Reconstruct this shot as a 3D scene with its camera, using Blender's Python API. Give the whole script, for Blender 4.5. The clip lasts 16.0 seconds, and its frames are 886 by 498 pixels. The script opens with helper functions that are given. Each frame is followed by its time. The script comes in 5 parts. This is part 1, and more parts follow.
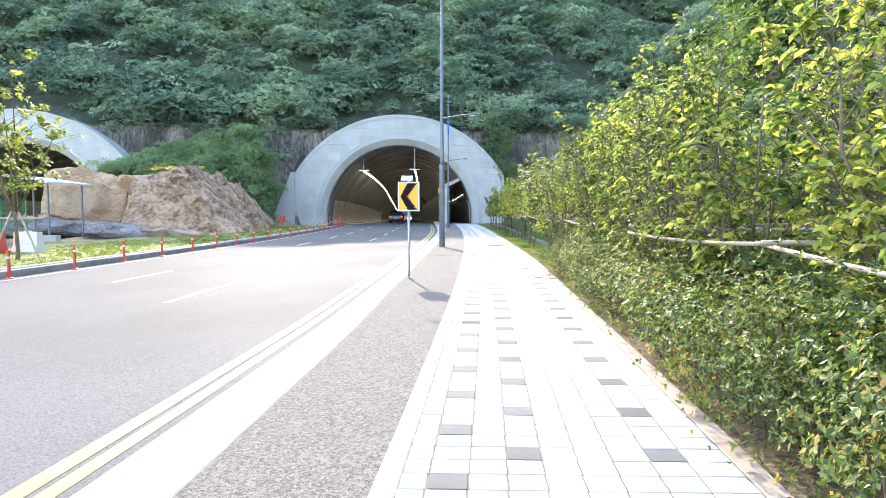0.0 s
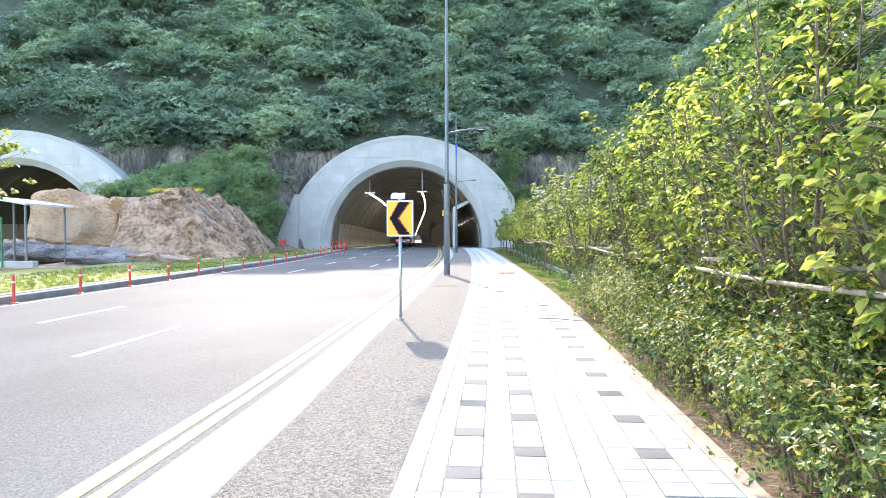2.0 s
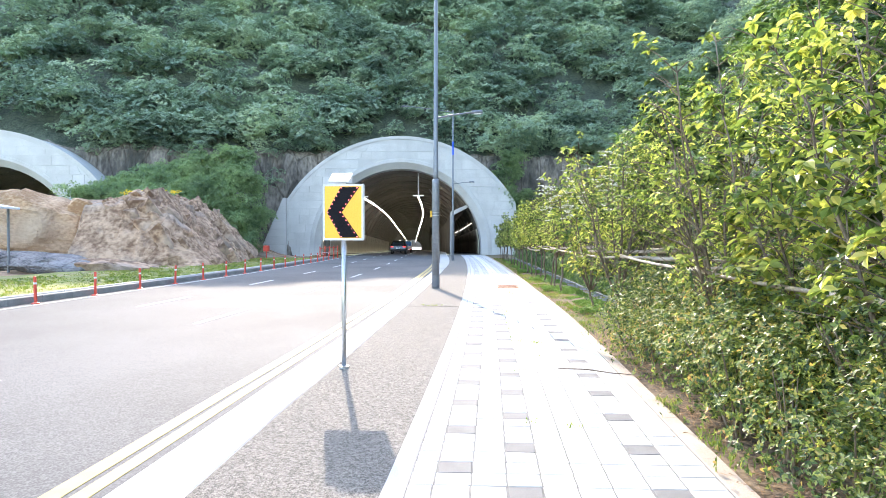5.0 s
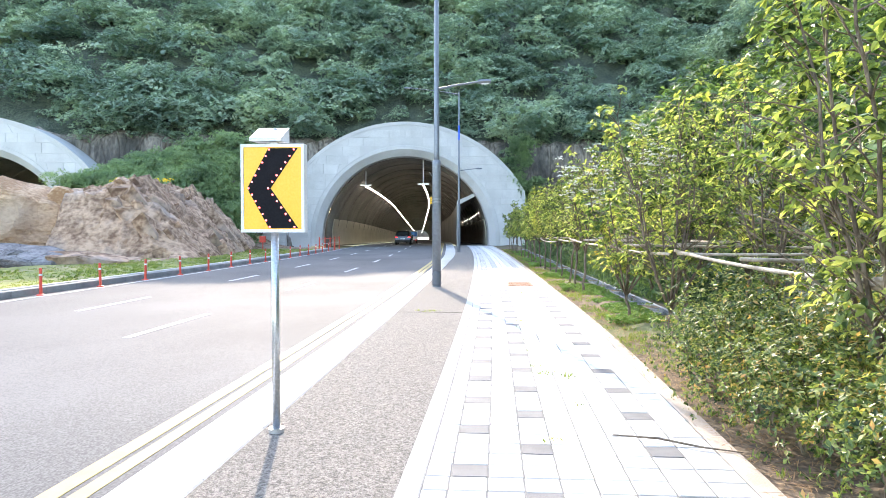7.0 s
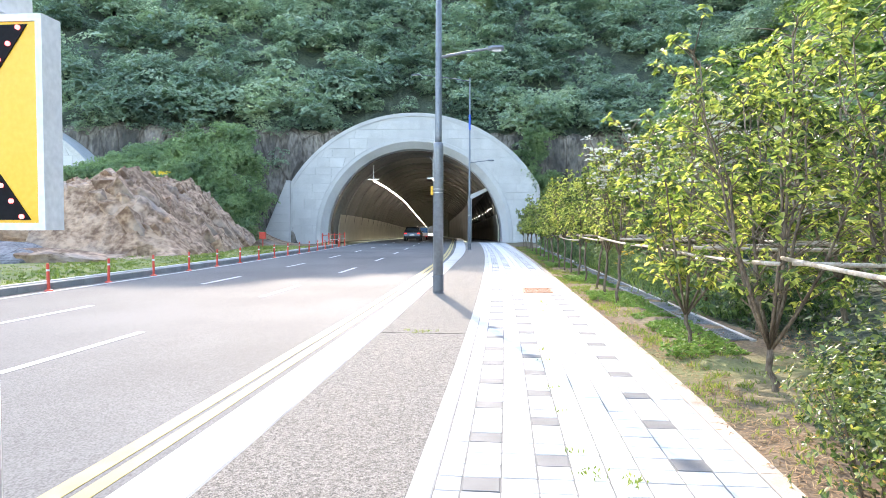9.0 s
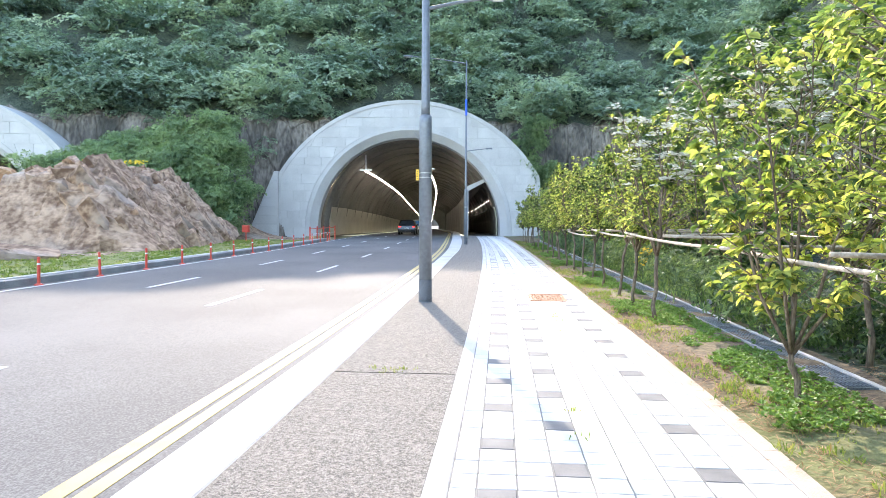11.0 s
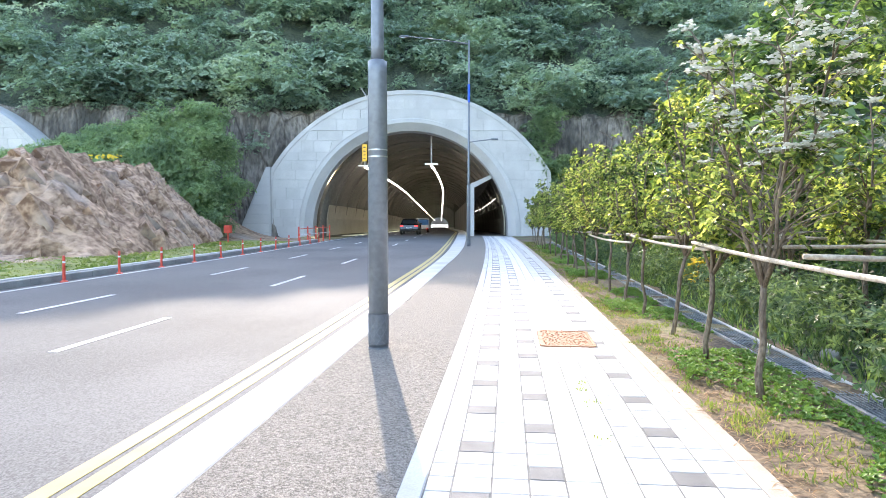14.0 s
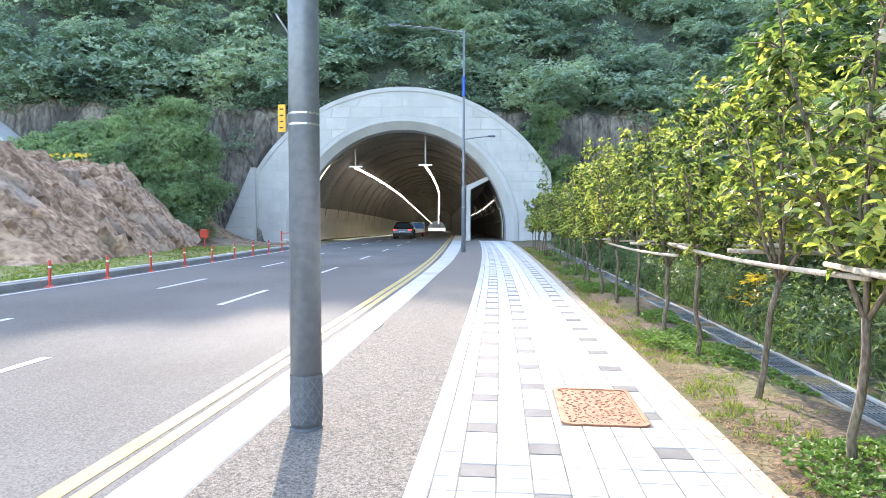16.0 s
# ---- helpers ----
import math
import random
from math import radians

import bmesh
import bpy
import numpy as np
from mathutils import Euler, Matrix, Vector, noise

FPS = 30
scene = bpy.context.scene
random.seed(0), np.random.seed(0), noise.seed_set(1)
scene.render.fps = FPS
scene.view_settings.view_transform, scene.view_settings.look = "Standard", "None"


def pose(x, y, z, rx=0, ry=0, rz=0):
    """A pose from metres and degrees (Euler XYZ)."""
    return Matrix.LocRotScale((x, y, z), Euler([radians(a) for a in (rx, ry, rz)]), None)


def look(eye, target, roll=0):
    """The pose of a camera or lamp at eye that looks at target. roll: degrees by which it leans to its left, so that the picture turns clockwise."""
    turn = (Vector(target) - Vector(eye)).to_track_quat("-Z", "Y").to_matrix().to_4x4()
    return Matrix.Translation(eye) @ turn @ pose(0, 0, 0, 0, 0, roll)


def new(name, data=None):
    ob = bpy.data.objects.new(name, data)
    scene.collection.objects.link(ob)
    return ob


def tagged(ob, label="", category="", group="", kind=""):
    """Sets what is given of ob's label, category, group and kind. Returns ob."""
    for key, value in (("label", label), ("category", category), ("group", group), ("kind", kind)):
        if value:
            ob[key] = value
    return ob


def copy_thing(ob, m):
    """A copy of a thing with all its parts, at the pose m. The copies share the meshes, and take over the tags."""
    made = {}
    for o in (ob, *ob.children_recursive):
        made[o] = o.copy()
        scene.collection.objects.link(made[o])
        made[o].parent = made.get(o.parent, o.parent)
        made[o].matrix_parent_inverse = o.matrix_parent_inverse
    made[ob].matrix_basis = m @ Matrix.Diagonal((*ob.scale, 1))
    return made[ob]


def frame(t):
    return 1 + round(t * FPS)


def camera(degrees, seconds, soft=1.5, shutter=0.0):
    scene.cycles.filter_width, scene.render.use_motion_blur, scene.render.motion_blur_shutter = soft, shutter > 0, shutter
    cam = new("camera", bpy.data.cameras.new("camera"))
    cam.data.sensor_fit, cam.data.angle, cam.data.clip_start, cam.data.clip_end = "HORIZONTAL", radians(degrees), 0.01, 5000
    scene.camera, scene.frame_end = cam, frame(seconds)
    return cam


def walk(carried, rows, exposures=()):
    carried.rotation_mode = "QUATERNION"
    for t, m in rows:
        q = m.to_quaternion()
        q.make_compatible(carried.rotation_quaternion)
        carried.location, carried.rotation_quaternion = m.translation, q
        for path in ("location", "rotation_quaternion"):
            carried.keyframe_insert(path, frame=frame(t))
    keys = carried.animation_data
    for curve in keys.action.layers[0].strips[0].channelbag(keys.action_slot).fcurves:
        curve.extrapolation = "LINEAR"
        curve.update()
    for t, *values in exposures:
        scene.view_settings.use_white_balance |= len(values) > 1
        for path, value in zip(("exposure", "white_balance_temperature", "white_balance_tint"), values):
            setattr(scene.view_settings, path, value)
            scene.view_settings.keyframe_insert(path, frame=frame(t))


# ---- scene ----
cam = camera(70.8, 16.0, 0.7)
METRES, EYE, TILT, LEAN, TURN = 21.739, 1.5, -1.65, 0.0, 2.0
ROWS = [
    (0.0, 0.0, 0.0, 0.0, -0.0, -1.86, 0.1),
    (0.5, 0.0032, 0.0305, 0.0016, 0.34, -0.52, 0.06),
    (1.0, 0.005, 0.0613, 0.0025, 0.84, 0.08, -0.01),
    (1.5, 0.0076, 0.0918, 0.0038, 0.99, 0.19, 0.05),
    (2.0, 0.0089, 0.1231, 0.0051, 0.92, 0.28, 0.05),
    (2.5, 0.0149, 0.1531, 0.0069, 0.66, 0.84, 0.07),
    (3.0, 0.0162, 0.1839, 0.0076, 0.69, 0.69, 0.05),
    (3.5, 0.0198, 0.2143, 0.0071, 0.81, 1.08, -0.05),
    (6.0, 0.0263, 0.3694, 0.0099, 1.32, 0.66, -0.05),
    (6.5, 0.027, 0.4, 0.0112, 1.65, 0.45, -0.09),
    (7.0, 0.0289, 0.4296, 0.0125, 1.67, -0.01, -0.04),
    (7.5, 0.0306, 0.4617, 0.0133, 2.0, -0.28, -0.03),
    (8.0, 0.0345, 0.4934, 0.0146, 2.27, -0.24, -0.06),
    (8.5, 0.0338, 0.5244, 0.0157, 2.52, -0.5, -0.09),
    (9.0, 0.0356, 0.5552, 0.0162, 2.84, -0.37, -0.21),
    (11.5, 0.0378, 0.7128, 0.0209, 2.56, -1.09, -0.24),
    (12.0, 0.0402, 0.7442, 0.0222, 2.74, -0.87, -0.16),
    (12.5, 0.0439, 0.7743, 0.024, 2.93, -0.83, -0.18),
    (13.0, 0.0487, 0.8058, 0.0251, 3.17, -1.0, -0.13),
    (13.5, 0.0539, 0.8357, 0.0268, 3.31, -1.1, -0.11),
    (14.0, 0.0553, 0.868, 0.0275, 3.55, -1.17, -0.15),
    (14.5, 0.0576, 0.9005, 0.0287, 3.82, -1.42, -0.2),
    (15.0, 0.0565, 0.9342, 0.0293, 4.07, -1.31, -0.19),
    (15.5, 0.0581, 0.9654, 0.0304, 3.66, -0.73, -0.24),
    (16.0, 0.0587, 0.996, 0.0316, 3.32, -0.85, -0.16),
]
walk(cam, [(t, pose(0, 0, EYE, TILT, LEAN, TURN) @ pose(METRES * x, METRES * y, METRES * z, 90 + pitch, roll, yaw)) for t, x, y, z, yaw, pitch, roll in ROWS], [(0.0, 1.94, 6720, 13), (2.0, 2.03, 6740, 13), (8.0, 2.05, 6850, 14), (16.0, 2.07, 6850, 14)])

# ---- world, sun ----
world = bpy.data.worlds.new("sky")
scene.world = world
world.use_nodes = True
wn = world.node_tree.nodes
sky = wn.new("ShaderNodeTexSky")
sky.sky_type, sky.sun_disc = "NISHITA", False
sky.sun_elevation, sky.sun_rotation = radians(31), radians(-14)
sky.dust_density, sky.air_density = 1.2, 1.2
wn["Background"].inputs["Strength"].default_value = 0.24
world.node_tree.links.new(sky.outputs[0], wn["Background"].inputs["Color"])
sun = new("sun", bpy.data.lights.new("sun", "SUN"))
sun.data.energy, sun.data.angle, sun.data.color = 2.2, radians(0.6), (1.0, 0.9, 0.76)
sun.matrix_world = look((-24, 96, 60), (0, 0, 0.0))


# ---- materials ----
def material(name):
    m = bpy.data.materials.new(name)
    m.use_nodes = True
    return m, m.node_tree.nodes, m.node_tree.links


def surface(name, dark, light, scale=3.0, fine=60.0, rough=0.85, bump=0.3, bump_scale=0.01, metal=0.0, vary=0.0, stretch=(1, 1, 1), spots=None, island=False, sharp=0.2, cracks=None, grain=1.0):
    """Two colours mixed by coarse and fine noise, with relief; vary: change of value from piece to piece; spots: (colour, amount) of stains."""
    m, n, l = material(name)
    bsdf = n["Principled BSDF"]
    co = n.new("ShaderNodeTexCoord")
    mp = n.new("ShaderNodeMapping")
    mp.inputs["Scale"].default_value = stretch
    l.new(co.outputs["Object"], mp.inputs["Vector"])
    big, small = n.new("ShaderNodeTexNoise"), n.new("ShaderNodeTexNoise")
    big.inputs["Scale"].default_value, big.inputs["Detail"].default_value = scale, 6
    small.inputs["Scale"].default_value, small.inputs["Detail"].default_value = fine, 3
    for t in (big, small):
        l.new(mp.outputs[0], t.inputs["Vector"])
    add = n.new("ShaderNodeMath")
    add.operation = "ADD"
    half = n.new("ShaderNodeMath")
    half.operation = "MULTIPLY_ADD"
    half.inputs[1].default_value, half.inputs[2].default_value = grain, -0.5 * grain
    l.new(small.outputs["Fac"], half.inputs[0])
    l.new(big.outputs["Fac"], add.inputs[0])
    l.new(half.outputs[0], add.inputs[1])
    ramp = n.new("ShaderNodeValToRGB")
    ramp.color_ramp.elements[0].position, ramp.color_ramp.elements[1].position = 0.5 - sharp, 0.5 + sharp
    ramp.color_ramp.elements[0].color, ramp.color_ramp.elements[1].color = (*dark, 1), (*light, 1)
    l.new(add.outputs[0], ramp.inputs[0])
    colour = ramp.outputs[0]
    if spots:
        st = n.new("ShaderNodeTexNoise")
        st.inputs["Scale"].default_value, st.inputs["Detail"].default_value = scale * 0.37, 8
        l.new(mp.outputs[0], st.inputs["Vector"])
        sr = n.new("ShaderNodeValToRGB")
        sr.color_ramp.elements[0].position, sr.color_ramp.elements[1].position = 0.5, 0.68
        sr.color_ramp.elements[1].color = (spots[1],) * 3 + (1,)
        l.new(st.outputs["Fac"], sr.inputs[0])
        mx = n.new("ShaderNodeMix")
        mx.data_type = "RGBA"
        l.new(sr.outputs[0], mx.inputs[0])
        l.new(colour, mx.inputs[6])
        mx.inputs[7].default_value = (*spots[0], 1)
        colour = mx.outputs[2]
    if cracks:
        vo = n.new("ShaderNodeTexVoronoi")
        vo.feature = "DISTANCE_TO_EDGE"
        vo.inputs["Scale"].default_value = cracks[0]
        wob = n.new("ShaderNodeMix")
        wob.data_type = "RGBA"
        wob.inputs[0].default_value = 0.3
        cm = n.new("ShaderNodeMapping")
        cm.inputs["Scale"].default_value = cracks[2]
        l.new(co.outputs["Object"], cm.inputs["Vector"])
        l.new(cm.outputs[0], wob.inputs[6])
        l.new(big.outputs["Color"], wob.inputs[7])
        l.new(wob.outputs[2], vo.inputs["Vector"])
        cr = n.new("ShaderNodeValToRGB")
        cr.color_ramp.elements[0].color = (0.5, 0.47, 0.45, 1)
        cr.color_ramp.elements[1].position = cracks[1]
        l.new(vo.outputs["Distance"], cr.inputs[0])
        dk = n.new("ShaderNodeMix")
        dk.data_type, dk.blend_type = "RGBA", "MULTIPLY"
        dk.inputs[0].default_value = 1.0
        l.new(colour, dk.inputs[6])
        l.new(cr.outputs[0], dk.inputs[7])
        colour = dk.outputs[2]
    if vary:
        info = n.new("ShaderNodeNewGeometry" if island else "ShaderNodeObjectInfo")
        hs = n.new("ShaderNodeHueSaturation")
        rng = n.new("ShaderNodeMapRange")
        rng.inputs[3].default_value, rng.inputs[4].default_value = 1 - vary, 1 + vary
        l.new(info.outputs["Random Per Island" if island else "Random"], rng.inputs[0])
        l.new(rng.outputs[0], hs.inputs["Value"])
        l.new(colour, hs.inputs["Color"])
        colour = hs.outputs[0]
    l.new(colour, bsdf.inputs["Base Color"])
    bsdf.inputs["Roughness"].default_value, bsdf.inputs["Metallic"].default_value = rough, metal
    bp = n.new("ShaderNodeBump")
    bp.inputs["Strength"].default_value, bp.inputs["Distance"].default_value = bump, bump_scale
    l.new(add.outputs[0], bp.inputs["Height"])
    l.new(bp.outputs[0], bsdf.inputs["Normal"])
    return m


def plain(name, colour, rough=0.5, metal=0.0, glow=0.0, coat=0.0):
    m, n, l = material(name)
    b = n["Principled BSDF"]
    b.inputs["Base Color"].default_value = (*colour, 1)
    b.inputs["Roughness"].default_value, b.inputs["Metallic"].default_value = rough, metal
    b.inputs["Coat Weight"].default_value = coat
    if glow:
        b.inputs["Emission Color"].default_value = (*colour, 1)
        b.inputs["Emission Strength"].default_value = glow
    return m


def leaf(name, colours, through_light=0.45, rough=0.5, patchy=1.2, single_leaf=0.6, patch_size=0.35):
    """Leaves of mixed greens; light passes through the blades."""
    m, n, l = material(name)
    b, out = n["Principled BSDF"], n["Material Output"]
    geo = n.new("ShaderNodeNewGeometry")
    ramp = n.new("ShaderNodeValToRGB")
    e = ramp.color_ramp.elements
    while len(e) < len(colours):
        e.new(0.5)
    for i, c in enumerate(colours):
        e[i].position, e[i].color = i / (len(colours) - 1), (*c, 1)
    co = n.new("ShaderNodeTexCoord")
    patch = n.new("ShaderNodeTexNoise")
    patch.inputs["Scale"].default_value = patch_size
    l.new(co.outputs["Object"], patch.inputs["Vector"])
    mixf = n.new("ShaderNodeMath")
    mixf.operation = "MULTIPLY_ADD"
    mixf.inputs[1].default_value = single_leaf
    sh = n.new("ShaderNodeMath")
    sh.operation = "MULTIPLY_ADD"
    sh.inputs[1].default_value, sh.inputs[2].default_value = patchy, 0.5 - 0.5 * patchy - 0.5 * single_leaf
    l.new(patch.outputs["Fac"], sh.inputs[0])
    l.new(geo.outputs["Random Per Island"], mixf.inputs[0])
    l.new(sh.outputs[0], mixf.inputs[2])
    l.new(mixf.outputs[0], ramp.inputs[0])
    tr = n.new("ShaderNodeBsdfTranslucent")
    gain = n.new("ShaderNodeMix")
    gain.data_type, gain.blend_type = "RGBA", "MULTIPLY"
    gain.inputs[0].default_value = 1.0
    gain.inputs[7].default_value = (1.45, 1.45, 0.95, 1)
    l.new(ramp.outputs[0], gain.inputs[6])
    l.new(gain.outputs[2], tr.inputs["Color"])
    l.new(ramp.outputs[0], b.inputs["Base Color"])
    b.inputs["Roughness"].default_value = rough
    b.inputs["Specular IOR Level"].default_value = 0.45
    mix = n.new("ShaderNodeMixShader")
    mix.inputs[0].default_value = through_light
    l.new(b.outputs[0], mix.inputs[1])
    l.new(tr.outputs[0], mix.inputs[2])
    l.new(mix.outputs[0], out.inputs["Surface"])
    return m


ASPHALT = surface("asphalt_road", (0.064, 0.065, 0.067), (0.138, 0.139, 0.14), 0.25, 70, 0.85, 0.4, 0.006, sharp=0.22, spots=((0.078, 0.078, 0.079), 0.4), stretch=(1, 0.65, 1), grain=1.4)
STRIP = surface("asphalt_strip", (0.08, 0.0715, 0.062), (0.3, 0.274, 0.243), 42, 110, 0.9, 0.8, 0.015, sharp=0.24, grain=1.4)
TILE = surface("light_paver", (0.46, 0.457, 0.45), (0.57, 0.565, 0.555), 4, 120, 0.8, 0.35, 0.002, vary=0.08, spots=((0.5, 0.48, 0.45), 0.5))
TILE_FAR = surface("light_paver_joined", (0.46, 0.457, 0.45), (0.57, 0.565, 0.555), 4, 120, 0.8, 0.35, 0.002, vary=0.08, island=True, spots=((0.5, 0.48, 0.45), 0.5))
DARK_TILE = surface("grey_paver", (0.095, 0.095, 0.097), (0.14, 0.14, 0.14), 5, 120, 0.8, 0.35, 0.002, vary=0.14)
TACTILE = surface("pale_yellow_paver", (0.58, 0.565, 0.5), (0.66, 0.645, 0.58), 4, 90, 0.75, 0.3, 0.002, vary=0.04)
TACTILE_FAR = surface("pale_yellow_paver_joined", (0.58, 0.565, 0.5), (0.66, 0.645, 0.58), 4, 90, 0.75, 0.3, 0.002, vary=0.04, island=True)
JOINT = surface("sand_joint", (0.115, 0.112, 0.106), (0.21, 0.205, 0.19), 6, 200, 0.95, 0.4, 0.003)
KERB = surface("white_concrete_kerb", (0.42, 0.415, 0.4), (0.52, 0.515, 0.5), 1.5, 80, 0.85, 0.3, 0.003, spots=((0.34, 0.32, 0.3), 0.6), vary=0.05)
PINK_KERB = surface("pinkish_granite_kerb", (0.34, 0.27, 0.215), (0.46, 0.39, 0.325), 3, 120, 0.85, 0.3, 0.003, vary=0.07)
GREY_KERB = surface("grey_kerb", (0.2, 0.2, 0.2), (0.32, 0.32, 0.31), 2, 80, 0.85, 0.3, 0.003, vary=0.06)
WHITE_PAINT = surface("white_road_paint", (0.42, 0.42, 0.41), (0.6, 0.6, 0.59), 5, 140, 0.7, 0.3, 0.002, spots=((0.4, 0.4, 0.4), 0.5))
YELLOW_PAINT = surface("yellow_road_paint", (0.33, 0.27, 0.1), (0.42, 0.35, 0.14), 4, 140, 0.7, 0.3, 0.002, spots=((0.38, 0.3, 0.16), 0.6))
SOIL = surface("dry_soil", (0.085, 0.06, 0.042), (0.22, 0.16, 0.1), 0.8, 22, 0.95, 0.8, 0.03, spots=((0.16, 0.2, 0.06), 0.7))
GRASSY = surface("mown_grass_soil", (0.14, 0.155, 0.05), (0.27, 0.28, 0.085), 0.7, 30, 0.95, 0.8, 0.03, spots=((0.32, 0.27, 0.15), 0.8))
# Soil tone lifted and cooled, so its colour carries the hill's haze.
HAZED_SOIL = surface("hazed_hill_soil", (0.035, 0.05, 0.036), (0.11, 0.135, 0.09), 0.5, 5, 0.95, 1.0, 0.35)
GROUND = surface("ground_earth", (0.14, 0.15, 0.07), (0.3, 0.28, 0.15), 0.05, 2, 0.95, 0.6, 0.05)
CLIFF = surface("grey_cliff_rock", (0.11, 0.095, 0.082), (0.34, 0.3, 0.26), 0.6, 3, 0.9, 1.0, 0.3, cracks=(0.45, 0.04, (1.6, 1.6, 0.5)), stretch=(1.2, 1.2, 0.45), spots=((0.05, 0.05, 0.045), 0.9))
ROCK = surface("brown_rock", (0.17, 0.098, 0.06), (0.52, 0.35, 0.235), 0.8, 3.5, 0.9, 0.9, 0.08, vary=0.14, stretch=(1, 1, 1.3), spots=((0.36, 0.31, 0.275), 0.7))
BOULDER = surface("tan_boulder_rock", (0.34, 0.2, 0.11), (0.62, 0.42, 0.27), 0.45, 5, 0.9, 0.8, 0.1, stretch=(0.9, 0.9, 1.6), spots=((0.45, 0.36, 0.28), 0.7))
SLATE = surface("blue_grey_slab_rock", (0.1, 0.1, 0.11), (0.26, 0.25, 0.255), 1.2, 6, 0.85, 1.0, 0.08, cracks=(1.2, 0.03, (1, 1, 2)), stretch=(1, 1, 1.8))
CONCRETE = surface("portal_concrete", (0.44, 0.44, 0.435), (0.57, 0.57, 0.56), 0.5, 20, 0.85, 0.4, 0.02, spots=((0.45, 0.45, 0.45), 0.6))
BLOCK = surface("portal_block", (0.47, 0.47, 0.465), (0.6, 0.6, 0.59), 0.6, 20, 0.85, 0.4, 0.02, vary=0.05, spots=((0.5, 0.5, 0.5), 0.6))
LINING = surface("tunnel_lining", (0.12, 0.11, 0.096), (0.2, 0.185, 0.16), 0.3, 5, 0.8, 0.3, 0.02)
PANEL = surface("tunnel_wall_panel", (0.42, 0.38, 0.3), (0.56, 0.51, 0.42), 0.4, 8, 0.35, 0.2, 0.01, vary=0.05)
STEEL = surface("grey_painted_steel", (0.165, 0.183, 0.212), (0.21, 0.232, 0.265), 1.2, 15, 0.42, 0.05, 0.001, metal=0.3)
GALV = surface("galvanised_steel", (0.42, 0.44, 0.46), (0.6, 0.62, 0.64), 4, 60, 0.35, 0.1, 0.001, metal=0.85)
GRATE = surface("galvanised_grating", (0.13, 0.155, 0.18), (0.26, 0.3, 0.34), 4, 60, 0.45, 0.1, 0.001, metal=0.4)
DIAMOND = surface("dark_pole_wrap", (0.085, 0.092, 0.105), (0.14, 0.148, 0.165), 30, 80, 0.55, 0.3, 0.003)
BARK = surface("grey_brown_bark", (0.09, 0.065, 0.045), (0.24, 0.19, 0.14), 9, 60, 0.9, 0.8, 0.01, stretch=(1, 1, 0.25))
BAMBOO = surface("weathered_bamboo", (0.3, 0.235, 0.17), (0.5, 0.43, 0.35), 5, 40, 0.6, 0.3, 0.004, vary=0.12)
RUST = surface("orange_cast_iron", (0.24, 0.105, 0.055), (0.4, 0.2, 0.115), 8, 70, 0.7, 0.7, 0.006)
RED = surface("red_plastic", (0.6, 0.06, 0.04), (0.72, 0.1, 0.06), 4, 40, 0.45, 0.1, 0.002)
WHITE_PLASTIC = surface("white_plastic", (0.6, 0.61, 0.63), (0.74, 0.75, 0.77), 4, 40, 0.45, 0.1, 0.002)
SIGN_YELLOW = surface("sign_yellow_sheet", (0.78, 0.44, 0.02), (0.84, 0.5, 0.04), 3, 60, 0.35, 0.05, 0.001)
SIGN_BLACK = surface("sign_black_sheet", (0.005, 0.005, 0.007), (0.009, 0.009, 0.012), 6, 60, 0.7, 0.05, 0.001)
SIGN_BLACK.node_tree.nodes["Principled BSDF"].inputs["Specular IOR Level"].default_value = 0.15
GREEN_MESH = plain("green_fence_paint", (0.03, 0.22, 0.09), 0.5)
LED = plain("red_led", (1.0, 0.16, 0.16), 0.3, glow=1.2)
TUBE_LIGHT = plain("tunnel_lamp", (1.0, 0.95, 0.85), 0.4, glow=7.0)
DAYLIGHT = plain("daylight_beyond", (0.95, 0.97, 1.0), 1.0, glow=0.6)
LENS_GLASS = plain("lamp_lens", (0.75, 0.75, 0.72), 0.2)
CAR_PAINT = plain("black_car_paint", (0.012, 0.014, 0.02), 0.18, 0.3, coat=0.8)
CAR_GLASS = plain("dark_car_glass", (0.02, 0.025, 0.03), 0.05, coat=0.5)
TYRE = plain("tyre_rubber", (0.02, 0.02, 0.02), 0.85)
RIM = plain("alloy_rim", (0.45, 0.46, 0.48), 0.3, 0.9)
TAIL = plain("red_tail_lamp", (0.5, 0.02, 0.02), 0.25, glow=0.8)
PLATE = plain("plate_white", (0.7, 0.72, 0.7), 0.5)
TRUCK_BLUE = surface("blue_tarpaulin", (0.03, 0.16, 0.5), (0.06, 0.28, 0.72), 2, 20, 0.5, 0.5, 0.02)
BLUE_BAND = plain("blue_band", (0.02, 0.12, 0.75), 0.4)
SOLAR = plain("solar_glass", (0.35, 0.37, 0.4), 0.15, coat=0.6)
STICKER = surface("yellow_sticker", (0.75, 0.42, 0.03), (0.85, 0.52, 0.05), 6, 60, 0.5, 0.05, 0.001)
INK = plain("dark_ink", (0.03, 0.02, 0.02), 0.6)
JOINT_TAR = plain("joint_tar", (0.03, 0.029, 0.028), 1.0)
JOINT_TAR.node_tree.nodes["Principled BSDF"].inputs["Specular IOR Level"].default_value = 0.05
# Greens lightened and blued to put the distant haze into the leaf colour.
HAZED_LEAF = leaf("hazed_hillside_leaves", [(0.085, 0.135, 0.112), (0.19, 0.28, 0.22), (0.32, 0.42, 0.32), (0.47, 0.55, 0.4)], 0.4, 0.62, 2.2, 0.35, 0.16)
